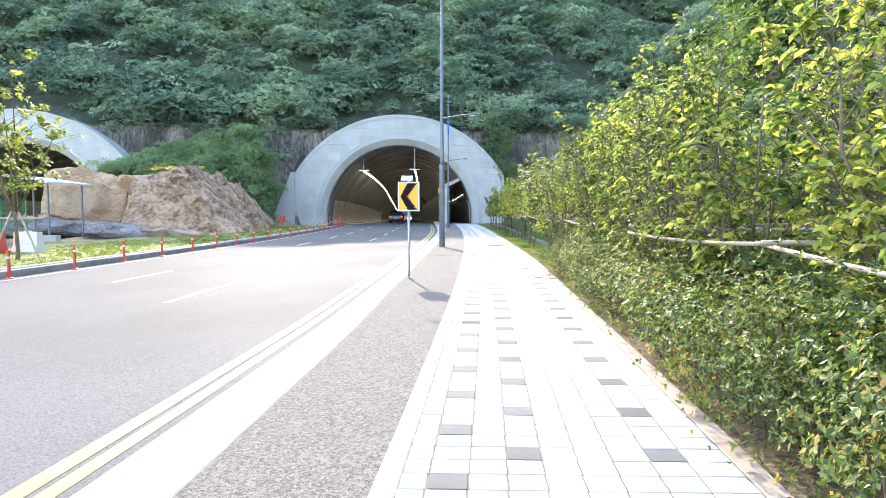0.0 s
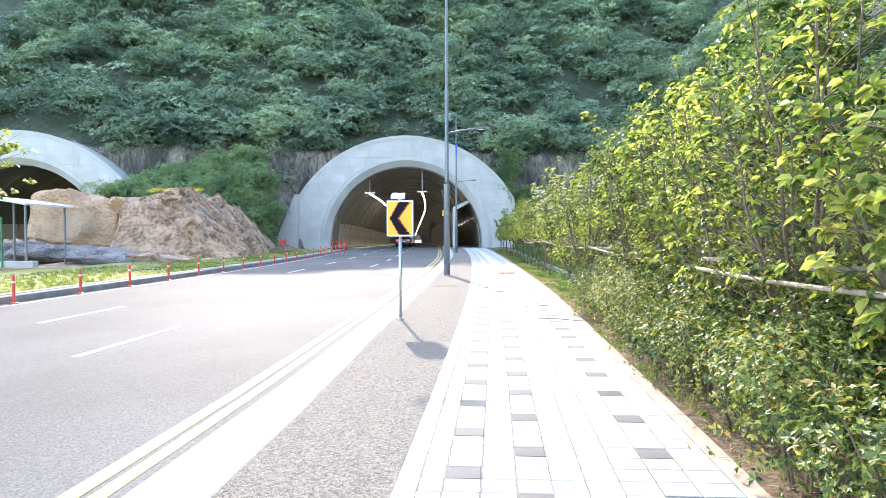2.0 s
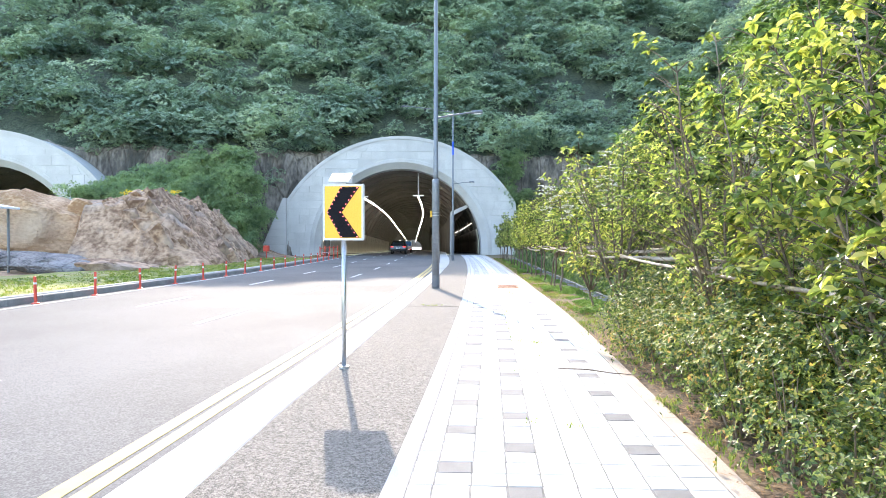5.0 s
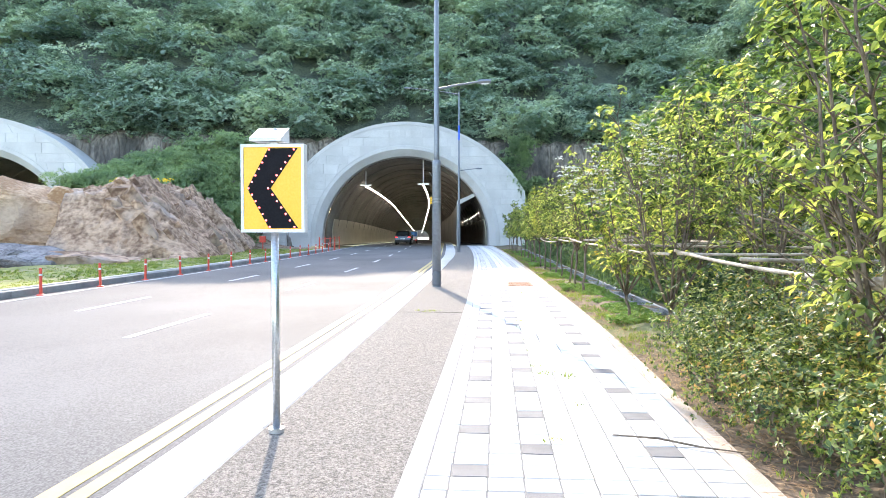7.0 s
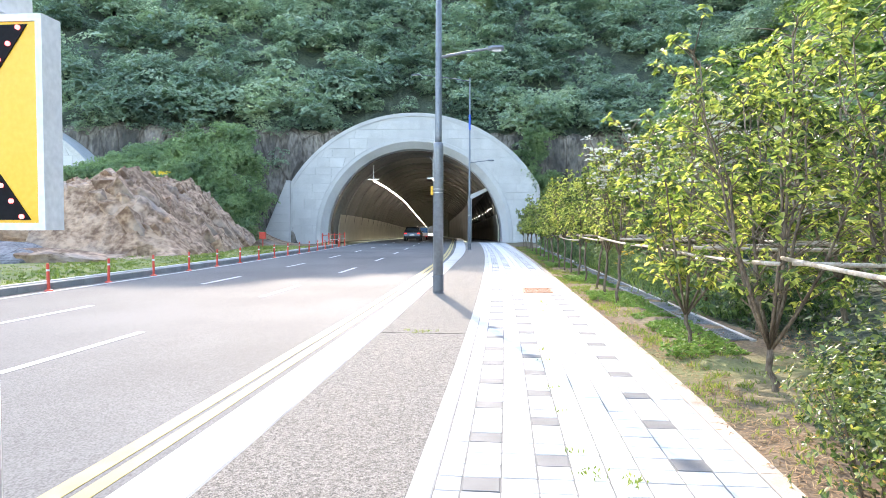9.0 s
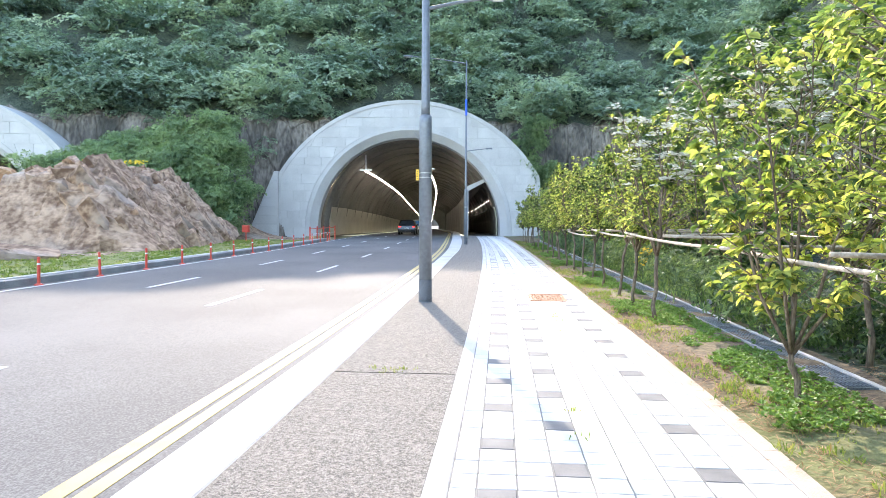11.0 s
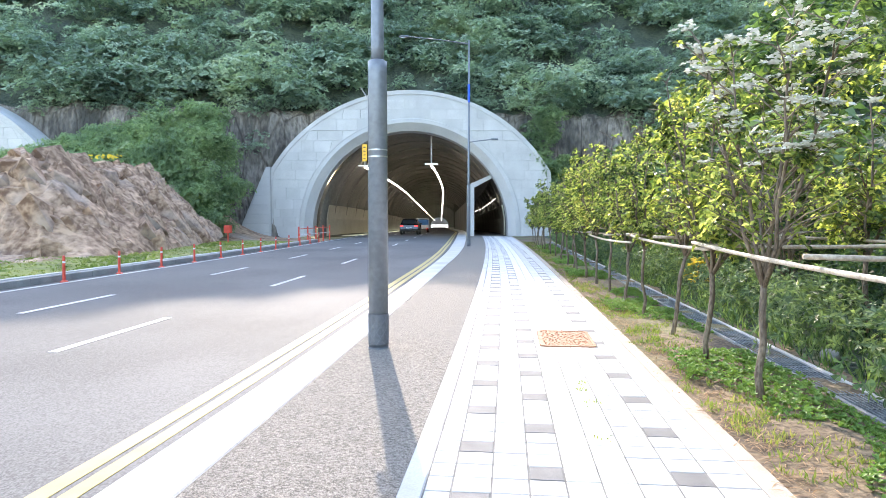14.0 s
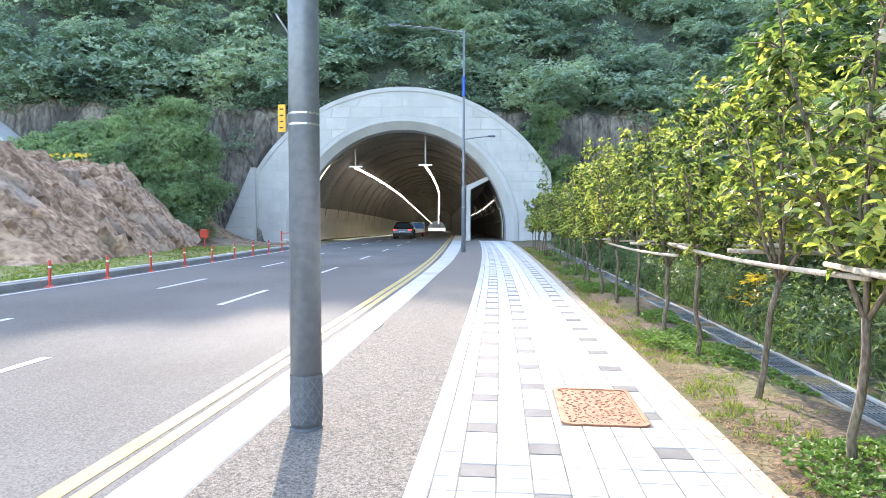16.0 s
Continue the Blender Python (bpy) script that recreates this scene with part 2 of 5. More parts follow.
VINE_LEAF = leaf("creeper_leaves", [(0.1, 0.17, 0.09), (0.2, 0.3, 0.145), (0.3, 0.4, 0.19)], 0.4, 0.5, 2.0, 0.6, 0.4)
BANK_LEAF = leaf("bank_leaves", [(0.02, 0.045, 0.02), (0.065, 0.125, 0.048), (0.15, 0.235, 0.078), (0.28, 0.37, 0.12)], 0.45, 0.45, 2.2, 0.6, 0.3)
WEED_LEAF = leaf("weed_leaves", [(0.04, 0.072, 0.042), (0.1, 0.16, 0.085), (0.18, 0.26, 0.12), (0.29, 0.37, 0.14)], 0.4, 0.5)
TREE_LEAF = leaf("tree_leaves", [(0.028, 0.052, 0.018), (0.125, 0.185, 0.052), (0.36, 0.42, 0.115), (0.62, 0.62, 0.2)], 0.5, 0.38, 1.4, 0.95, 0.6)
YELLOW_LEAF = leaf("young_yellow_leaves", [(0.05, 0.095, 0.03), (0.19, 0.26, 0.065), (0.43, 0.46, 0.12), (0.64, 0.57, 0.21)], 0.52, 0.38, 1.4, 0.9, 0.6)
SHRUB_LEAF = leaf("hedge_leaves", [(0.017, 0.038, 0.014), (0.058, 0.1, 0.032), (0.13, 0.19, 0.055), (0.3, 0.34, 0.1), (0.5, 0.3, 0.12)], 0.4, 0.35, 1.6, 0.8, 0.9)
GRASS_LEAF = leaf("grass_blades", [(0.07, 0.12, 0.028), (0.14, 0.21, 0.045), (0.25, 0.29, 0.075), (0.4, 0.33, 0.15)], 0.4, 0.6)
COVER_LEAF = leaf("ground_cover_leaves", [(0.08, 0.16, 0.04), (0.14, 0.25, 0.06), (0.24, 0.36, 0.1)], 0.4, 0.5)
STRAW = leaf("dry_straw", [(0.16, 0.095, 0.055), (0.3, 0.19, 0.11), (0.42, 0.3, 0.18)], 0.2, 0.8)
GOLD_LEAF = leaf("golden_leaves", [(0.3, 0.24, 0.04), (0.5, 0.4, 0.06), (0.6, 0.42, 0.07)], 0.45, 0.45)
FLOWER = plain("yellow_flower", (0.8, 0.55, 0.02), 0.6)
BLOSSOM = plain("white_blossom", (0.75, 0.76, 0.7), 0.6)


# ---- geometry helpers ----
class Geo:
    """Vertices and faces that grow piece by piece."""

    def __init__(self):
        self.v, self.f = [], []

    def add(self, verts, faces):
        k = len(self.v)
        self.v.extend([tuple(p) for p in verts])
        self.f.extend([tuple(k + i for i in f) for f in faces])
        return self

    def box(self, x0, x1, y0, y1, z0, z1, c=0.0):
        """A box; c: chamfer of its upper edges."""
        base = [(x0, y0, z0), (x1, y0, z0), (x1, y1, z0), (x0, y1, z0)]
        if c:
            mid = [(x, y, z1 - c) for x, y, _ in base]
            top = [(x0 + c, y0 + c, z1), (x1 - c, y0 + c, z1), (x1 - c, y1 - c, z1), (x0 + c, y1 - c, z1)]
            rings = [base, mid, top]
        else:
            rings = [base, [(x, y, z1) for x, y, _ in base]]
        return self.rings(rings)

    def rings(self, rings, caps=True, closed=True):
        """Joins rings of equal length, one after the other, into a skin."""
        n, v, f = len(rings[0]), [], []
        for r in rings:
            v.extend(r)
        for i in range(len(rings) - 1):
            for j in range(n if closed else n - 1):
                a, b = i * n + j, i * n + (j + 1) % n
                f.append((a, b, b + n, a + n))
        if caps:
            f.append(tuple(reversed(range(n))))
            f.append(tuple(range((len(rings) - 1) * n, len(rings) * n)))
        return self.add(v, f)

    def tube(self, pts, radii, sides=8, caps=True):
        pts = [Vector(p) for p in pts]
        rings = []
        side = None
        for i, p in enumerate(pts):
            d = (pts[min(i + 1, len(pts) - 1)] - pts[max(i - 1, 0)]).normalized()
            if side is None:
                side = d.orthogonal().normalized()
            side = (side - d * side.dot(d)).normalized()
            up = d.cross(side)
            r = float(radii[i] if hasattr(radii, "__len__") else radii)
            rings.append([p + r * (math.cos(2 * math.pi * k / sides) * side + math.sin(2 * math.pi * k / sides) * up) for k in range(sides)])
        return self.rings(rings, caps)

    def prism(self, outline, y0, y1):
        """An outline in x and z, pushed from y0 to y1."""
        return self.rings([[(x, y0, z) for x, z in outline], [(x, y1, z) for x, z in outline]])

    def mesh(self, name, mat, smooth=False):
        me = bpy.data.meshes.new(name)
        me.from_pydata(self.v, [], self.f)
        me.materials.append(mat)
        bm = bmesh.new()
        bm.from_mesh(me)
        bmesh.ops.recalc_face_normals(bm, faces=bm.faces)
        bm.to_mesh(me)
        bm.free()
        if smooth:
            me.polygons.foreach_set("use_smooth", [True] * len(me.polygons))
        return me


def part(name, geo, mat, parent, label="", smooth=False):
    ob = new(name, geo if isinstance(geo, bpy.types.Mesh) else geo.mesh(name, mat, smooth))
    ob.parent = parent
    return tagged(ob, label)


def thing(name, label, category, group="", m=None, kind=""):
    ob = new(name)
    ob.empty_display_size = 0.1
    if m is not None:
        ob.matrix_basis = m
    return tagged(ob, label, category, group, kind)


def single(name, geo, mat, label, category, group="", kind="", m=None, smooth=False):
    ob = new(name, geo if isinstance(geo, bpy.types.Mesh) else geo.mesh(name, mat, smooth))
    if m is not None:
        ob.matrix_basis = m
    return tagged(ob, label, category, group, kind)


def sheet(name, xs, ys, height, mat, keep=None, smooth=True):
    """A ground sheet over a grid; height(x, y) may be a numpy function; xs may depend on y."""
    ny = len(ys)
    gx = np.array([xs(y) if callable(xs) else xs for y in ys])
    gy = np.repeat(np.array(ys)[:, None], gx.shape[1], 1)
    gz = height(gx, gy)
    nx = gx.shape[1]
    v = np.stack([gx, gy, gz], -1).reshape(-1, 3)
    i = np.arange(nx - 1)[None, :] + nx * np.arange(ny - 1)[:, None]
    f = np.stack([i, i + 1, i + 1 + nx, i + nx], -1).reshape(-1, 4)
    if keep is not None:
        f = f[keep(v[f].mean(1))]
    me = quads(name, v, f, mat, smooth)
    return me


def quads(name, v, f, mat, smooth=False):
    me = bpy.data.meshes.new(name)
    me.vertices.add(len(v))
    me.vertices.foreach_set("co", np.asarray(v, np.float32).ravel())
    k = f.shape[1]
    me.loops.add(f.size)
    me.loops.foreach_set("vertex_index", f.astype(np.int32).ravel())
    me.polygons.add(len(f))
    me.polygons.foreach_set("loop_start", np.arange(0, f.size, k, dtype=np.int32))
    me.polygons.foreach_set("use_smooth", np.full(len(f), smooth))
    me.materials.append(mat)
    me.update(calc_edges=True)
    me.validate()
    return me


def unit(a):
    return a / np.maximum(np.linalg.norm(a, axis=-1, keepdims=True), 1e-9)


def blades(base, along, face, length, width, fold=0.25, six=True):
    """Leaf blades folded along the midrib: arrays of base points, directions, face normals, lengths and widths. Returns vertices, faces."""
    along = unit(along)
    side = unit(np.cross(along, face))
    nor = np.cross(side, along)
    L, W = length[:, None], width[:, None] * 0.5
    tip = base + along * L - nor * L * 0.12
    if six:
        p = [base]
        for s in (1, -1):
            for u, w in ((0.3, 0.85), (0.65, 0.8)):
                p.append(base + along * L * u + side * W * w * s + nor * W * fold * 2 - nor * L * 0.03)
        v = np.stack([p[0], p[1], p[2], tip, p[4], p[3]], 1)
        k = np.arange(len(base))[:, None] * 6
        f = np.concatenate([k + np.array([0, 1, 2, 3]), k + np.array([0, 3, 4, 5])])
    elif six is None:
        v = np.stack([base, base + along * L * 0.85 + side * W * 1.1, base + along * L * 0.7 - side * W], 1)
        f = np.arange(len(base))[:, None] * 3 + np.array([0, 1, 2])
    else:
        v = np.stack([base, base + along * L * 0.5 + side * W, tip, base + along * L * 0.5 - side * W], 1)
        f = np.arange(len(base))[:, None] * 4 + np.array([0, 1, 2, 3])
    return v.reshape(-1, 3), f


def rosettes(centres, outward, rng, count=7, length=0.6, width=0.16, droop=0.35, six=False):
    """Tufts of leaves that spread round each centre."""
    n = len(centres)
    c = np.repeat(centres, count, 0)
    o = unit(np.repeat(outward, count, 0))
    r = rng.normal(size=(n * count, 3))
    t = unit(r - o * (r * o).sum(1, keepdims=True))
    along = t + o * rng.uniform(-0.1, 0.8, (n * count, 1)) + np.array([0, 0, -droop])
    L = length * rng.uniform(0.6, 1.2, n * count)
    return blades(c, along, o + 0.3 * rng.normal(size=o.shape), L, width * L / length, 0.25, six)


def clump(rng, tufts=60, count=7, length=0.6, width=0.17, size=(1, 1, 1), lumps=6, droop=0.35, six=False, scatter=0.16):
    """A bush of several lumps, about a metre in radius before size."""
    ctr = rng.normal(size=(lumps, 3)) * np.array([0.42, 0.42, 0.26])
    ctr[:, 2] += 0.1
    rad = rng.uniform(0.38, 0.68, lumps)
    which = rng.integers(0, lumps, tufts)
    d = unit(rng.normal(size=(tufts, 3)) + np.array([0, 0, 0.45]))
    p = ctr[which] + d * rad[which][:, None] * (1 + scatter * np.clip(rng.normal(size=(tufts, 1)), -2, 1.0))
    return rosettes(p * np.array(size), d + np.array([0, 0, 0.35]), rng, count, length, width, droop, six)


def dome(rng, tufts=120, count=8, length=0.27, width=0.1):
    """A tree crown of a few stacked umbrellas of leaf fans, dense on top and open below."""
    n = 5
    ctr = rng.normal(size=(n, 3)) * np.array([0.5, 0.5, 0.16])
    ctr[:, 2] += np.linspace(-0.25, 0.3, n)
    rad = rng.uniform(0.42, 0.75, n)
    which = rng.integers(0, n, tufts)
    d = unit(rng.normal(size=(tufts, 3)) * np.array([1, 1, 0.6]) + np.array([0, 0, 0.75]))
    p = ctr[which] + d * rad[which][:, None] * np.array([1, 1, 0.62]) * (1 + 0.09 * rng.normal(size=(tufts, 1)))
    return rosettes(p, d * 0.6 + np.array([0, 0, 0.7]), rng, count, length, width, 0.3, None)


def scatter_clumps(name, kinds, places, mat):
    """Joins many turned and scaled copies of a few bushes into one mesh. places: rows of x, y, z, turn, scale."""
    vs, fs, k = [], [], 0
    for i, (x, y, z, a, s) in enumerate(places):
        v, f = kinds[i % len(kinds)]
        ca, sa = math.cos(a), math.sin(a)
        w = v * s
        w = np.stack([ca * w[:, 0] - sa * w[:, 1] + x, sa * w[:, 0] + ca * w[:, 1] + y, w[:, 2] + z], 1)
        vs.append(w)
        fs.append(f + k)
        k += len(v)
    return quads(name, np.concatenate(vs), np.concatenate(fs), mat)


def bend(y):
    """How far the road has swung to the side at y."""
    y = np.asarray(y, float)
    near = -0.0012 * (np.minimum(y, 50) - 25) ** 2 - 0.06 * np.maximum(y - 50, 0)
    turn = np.clip(y - 85, 0, 45)
    return near - 0.00045 * turn ** 2 - 0.0405 * np.maximum(y - 130, 0)


def dip(y):
    """How far the road has sunk inside the tunnel at y."""
    return -0.013 * max(float(y) - 85, 0)


def path_left(y):
    y = np.asarray(y, float)
    return -0.03 - np.where(y < 27, 0.00085, 0.0006) * (y - 27) ** 2


def path_right(y):
    y = np.asarray(y, float)
    return 2.15 - np.where(y < 27, 0.00075, 0.0004) * (y - 27) ** 2 + 0.07 * np.exp(-(((y - 19) / 5) ** 2))


def kerb_road_side(y):
    return float(bend(y) + np.interp(y, [3, 9, 13, 20, 30, 36, 42, 50, 60], [-1.51, -1.58, -1.68, -1.74, -1.71, -1.66, -1.55, -1.43, -1.36]))


def kerb_path_side(y):
    return float(bend(y) + np.interp(y, [3, 8, 12, 18, 25, 32, 40, 46, 54, 62], [-0.97, -1.06, -1.2, -1.27, -1.28, -1.25, -1.1, -0.88, -0.68, -0.6]))


def beside_kerb(k):
    return lambda y: kerb_road_side(y) + k


def ribbon(y0, y1, left, right, z0, z1, step=1.0, c=0.0):
    """A long slab between two curves of y."""
    g = Geo()
    n = max(2, int((y1 - y0) / step) + 1)
    rings = []
    for y in np.linspace(y0, y1, n):
        a, b, h = float(left(y)), float(right(y)), dip(y)
        low, high = z0 + h, z1 + h
        rings.append([(a, y, low), (b, y, low), (b, y, high - c), (b - c, y, high), (a + c, y, high), (a, y, high - c)] if c else [(a, y, low), (b, y, low), (b, y, high), (a, y, high)])
    return g.rings(rings)


def off(k):
    return lambda y: float(bend(y)) + k


# ---- ground, road, pavement ----
ROAD_Z = -0.12
sheet_x, sheet_y = [-1500, -95, -90, 8, 10, 1500], [-1500, 84, 95, 640, 650, 1500]
ground = sheet("ground", np.array(sheet_x, float), np.array(sheet_y, float), lambda x, y: np.where((x > -91) & (x < 9) & (y > 90) & (y < 645), -9.5, -0.3), GROUND, smooth=False)
single("ground", ground, GROUND, "bare earth and grass around the road", "ground", kind="structure")
road = single("road", ribbon(-40, 640, off(-11.0), beside_kerb(-0.005), -0.29, ROAD_Z, 2.0), ASPHALT, "pale worn grey asphalt road with three lanes", "road", kind="structure")
strip = single("verge_strip", ribbon(-40, 74, kerb_path_side, lambda y: float(path_left(y)) - 0.005, -0.28, -0.012, 1.0), STRIP, "brownish rough asphalt strip beside the pavement", "pavement", kind="structure")


def dashes(name, k, first, step, length, w, mat, label, y1):
    y = first
    while y < y1:
        single(name, ribbon(y, y + length, off(k - w / 2), off(k + w / 2), ROAD_Z - 0.01, ROAD_Z + 0.005, 0.5), mat, label, "road marking", "lane dashes", "structure")
        y += step


single("edge_line", ribbon(-40, 630, off(-10.72), off(-10.6), ROAD_Z - 0.01, ROAD_Z + 0.005), WHITE_PAINT, "solid white edge line painted on asphalt", "road marking", kind="structure")
single("yellow_line", ribbon(-40, 630, beside_kerb(-0.56), beside_kerb(-0.42), ROAD_Z - 0.01, ROAD_Z + 0.005), YELLOW_PAINT, "worn pale yellow line painted on asphalt", "road marking", kind="structure")
single("yellow_line", ribbon(-40, 630, beside_kerb(-0.365), beside_kerb(-0.245), ROAD_Z - 0.01, ROAD_Z + 0.005), YELLOW_PAINT, "worn pale yellow line painted on asphalt", "road marking", kind="structure")
dashes("lane_dash", -5.05, 3.15, 7.65, 2.75, 0.13, WHITE_PAINT, "white lane dash painted on asphalt", 150)
dashes("lane_dash", -7.88, 6.35, 7.55, 2.7, 0.13, WHITE_PAINT, "white lane dash painted on asphalt", 150)

# kerbs, stone by stone
kerb_right = thing("kerb_right", "white concrete kerb along the road", "kerb", kind="structure")
y = -6.0
while y < 73:
    part("kerb_stone", ribbon(y + 0.004, y + 0.996, kerb_road_side, kerb_path_side, -0.28, 0.0, 0.5, 0.012), KERB, kerb_right)
    y += 1.0
kerb_left = thing("kerb_left", "grey concrete kerb in front of the grass", "kerb", kind="structure")
y = 8.0
while y < 62:
    part("kerb_stone", ribbon(y + 0.005, y + 1.195, off(-11.22), off(-11.0), -0.28, 0.06, 0.6, 0.015), GREY_KERB, kerb_left)
    part("kerb_top", ribbon(y + 0.005, y + 1.195, off(-11.4), off(-11.225), -0.28, 0.09, 0.6, 0.01), KERB, kerb_left)
    y += 1.2

# pavement
pavement = single("pavement", ribbon(-10, 75, path_left, path_right, -0.28, -0.005, 1.0), JOINT, "light concrete paver footway with grey accents", "pavement", kind="structure")
y = -4.0
while y < 74:
    part("edge_stone", ribbon(y + 0.003, y + 0.997, path_left, lambda q: float(path_left(q)) + 0.14, -0.27, 0.004, 0.5, 0.008), KERB, pavement)
    part("border_stone", ribbon(y + 0.003, y + 0.997, lambda q: float(path_right(q)) - 0.14, path_right, -0.27, 0.006, 0.5, 0.008), PINK_KERB, pavement)
    y += 1.0

# lawn strip on the far side of the road
lawn = sheet("grass_verge", lambda y: np.linspace(float(bend(y)) - 19, float(bend(y)) - 11.38, 18), np.linspace(0, 60, 90), lambda x, y: 0.03 + 0.03 * np.sin(x * 1.3 + y * 0.7), GRASSY)
single("grass_verge", lawn, GRASSY, "yellow-green mown grass strip behind the kerb", "grass", kind="structure")


# ---- hill ----
def smooth(a, b, t):
    u = np.clip((t - a) / (b - a), 0, 1)
    return u * u * (3 - 2 * u)


def wave(x, y, s, seed=0.0):
    """Uneven waves, cheap and without a grain."""
    return (np.sin(x * s + seed) * np.cos(y * s * 1.27 + seed * 2) + 0.6 * np.sin(x * s * 2.3 + y * s * 1.9 + seed * 3) + 0.35 * np.sin(y * s * 4.7 - x * s * 3.9 + seed)) / 1.95


def foot(x):
    return 74.4 + np.where(x < -7.6, 0.235, 0.115) * (x + 7.6)


def hill_height(x, y):
    s = y - foot(x) - 0.5 + 0.5 * wave(x, 0 * y, 0.8, 2.0) + 0.45 * np.abs(wave(x, 0 * y, 2.1, 5.0))
    front = np.where(s < 0, -0.28, np.minimum(s / 1.4, 1) * 10.6 + 0.92 * np.maximum(s - 1.4, 0) + 0.35 * wave(x, y, 0.9) * np.clip(s, 0, 1))
    crest = 42 + 6 * smooth(-16, -42, x)
    front = np.where(front > crest, crest + (0.12 + 0.7 * smooth(5, 25, x)) * (front - crest), front) + 1.4 * wave(x, y, 0.13, 1.0) * smooth(4, 20, s)
    r = x - 4.3 - 0.02 * np.maximum(45 - y, 0)
    side = np.where(r < 0, -0.28, 0.25 * np.minimum(r, 4) + 0.98 * np.maximum(r - 4, 0) + 0.2 * wave(x, y, 0.7, 4.0) * np.clip(r, 0, 1))
    side = np.where(side > 48, 48 + 0.3 * (side - 48), side)
    return np.maximum(front, side)


PORTAL = pose(-7.6, 73.0, 0, 0, 0, 5.5)
PORTAL_2 = pose(-46.9, 64.2, -0.45, 0, 0, 6.6)


def outside_bores(c):
    ok = np.ones(len(c), bool)
    for m in (PORTAL, PORTAL_2):
        inv = np.array(m.inverted())
        q = c @ inv[:3, :3].T + inv[:3, 3]
        ok &= ~((np.hypot(q[:, 0], q[:, 2] - 0.3) < 10.6) & (q[:, 1] > -3) & (q[:, 1] < 13))
    return ok & (c[:, 2] > -0.25)


def hill_columns():
    near = [np.linspace(0, 2.2, 12), np.linspace(2.8, 40, 42), np.linspace(43, 110, 18)]
    return np.concatenate(near)


cols = hill_columns()
xs = np.linspace(-130, 75, 290)
gx = np.repeat(xs[:, None], len(cols), 1)
gy = foot(gx) + cols[None, :] - 0.3
gz = hill_height(gx, gy)
v = np.stack([gx, gy, gz], -1).reshape(-1, 3)
n = len(cols)
i = np.arange(n - 1)[None, :] + n * np.arange(len(xs) - 1)[:, None]
f = np.stack([i, i + n, i + 1 + n, i + 1], -1).reshape(-1, 4)
f = f[outside_bores(v[f].mean(1))]
hill_mesh = quads("hillside", v, f, HAZED_SOIL, True)
hill_mesh.materials.append(CLIFF)
cz = v[f].mean(1)
steep = (cz[:, 1] - foot(cz[:, 0]) < 2.6)
hill_mesh.polygons.foreach_set("material_index", steep.astype(np.int32))
single("hillside", hill_mesh, HAZED_SOIL, "steep dark wooded hillside above a grey rock cut", "hill", kind="structure")

bank = sheet("bank", np.concatenate([np.linspace(3.85, 12, 24), np.linspace(13, 75, 30)]), np.linspace(-40, 80, 90), lambda x, y: np.where(x < 4.3, -0.02, np.maximum(hill_height(x, np.minimum(y, 60)), -0.05)), HAZED_SOIL)
single("bank", bank, HAZED_SOIL, "soil bank rising beside the footway, overgrown", "bank", kind="structure")
verge = sheet("planting_bed", lambda y: np.linspace(float(path_right(y)) - 0.01, 3.9, 14), np.linspace(-10, 74, 260), lambda x, y: -0.015 + 0.035 * wave(x, y, 3.1) * smooth(0.0, 0.4, x - 2.3) + 0.05 * smooth(2.2, 3.0, x), SOIL)
single("planting_bed", verge, SOIL, "dry brown planting bed with sparse grass", "ground", kind="structure")

# ---- tunnel portals ----
R_IN, Z_IN, R_OUT, Z_OUT, HALF = 9.3, 0.6, 14.1, -1.5, 12.25


def outer_point(a):
    """Where the ray from the arch's centre at the angle a meets the outer edge."""
    dx, dz = math.cos(a), math.sin(a)
    dz0 = Z_IN - Z_OUT
    b = dz * dz0
    t = -b + math.sqrt(b * b - dz0 * dz0 + R_OUT * R_OUT)
    if abs(t * dx) > HALF:
        t = HALF / abs(dx)
    return t * dx, Z_IN + t * dz


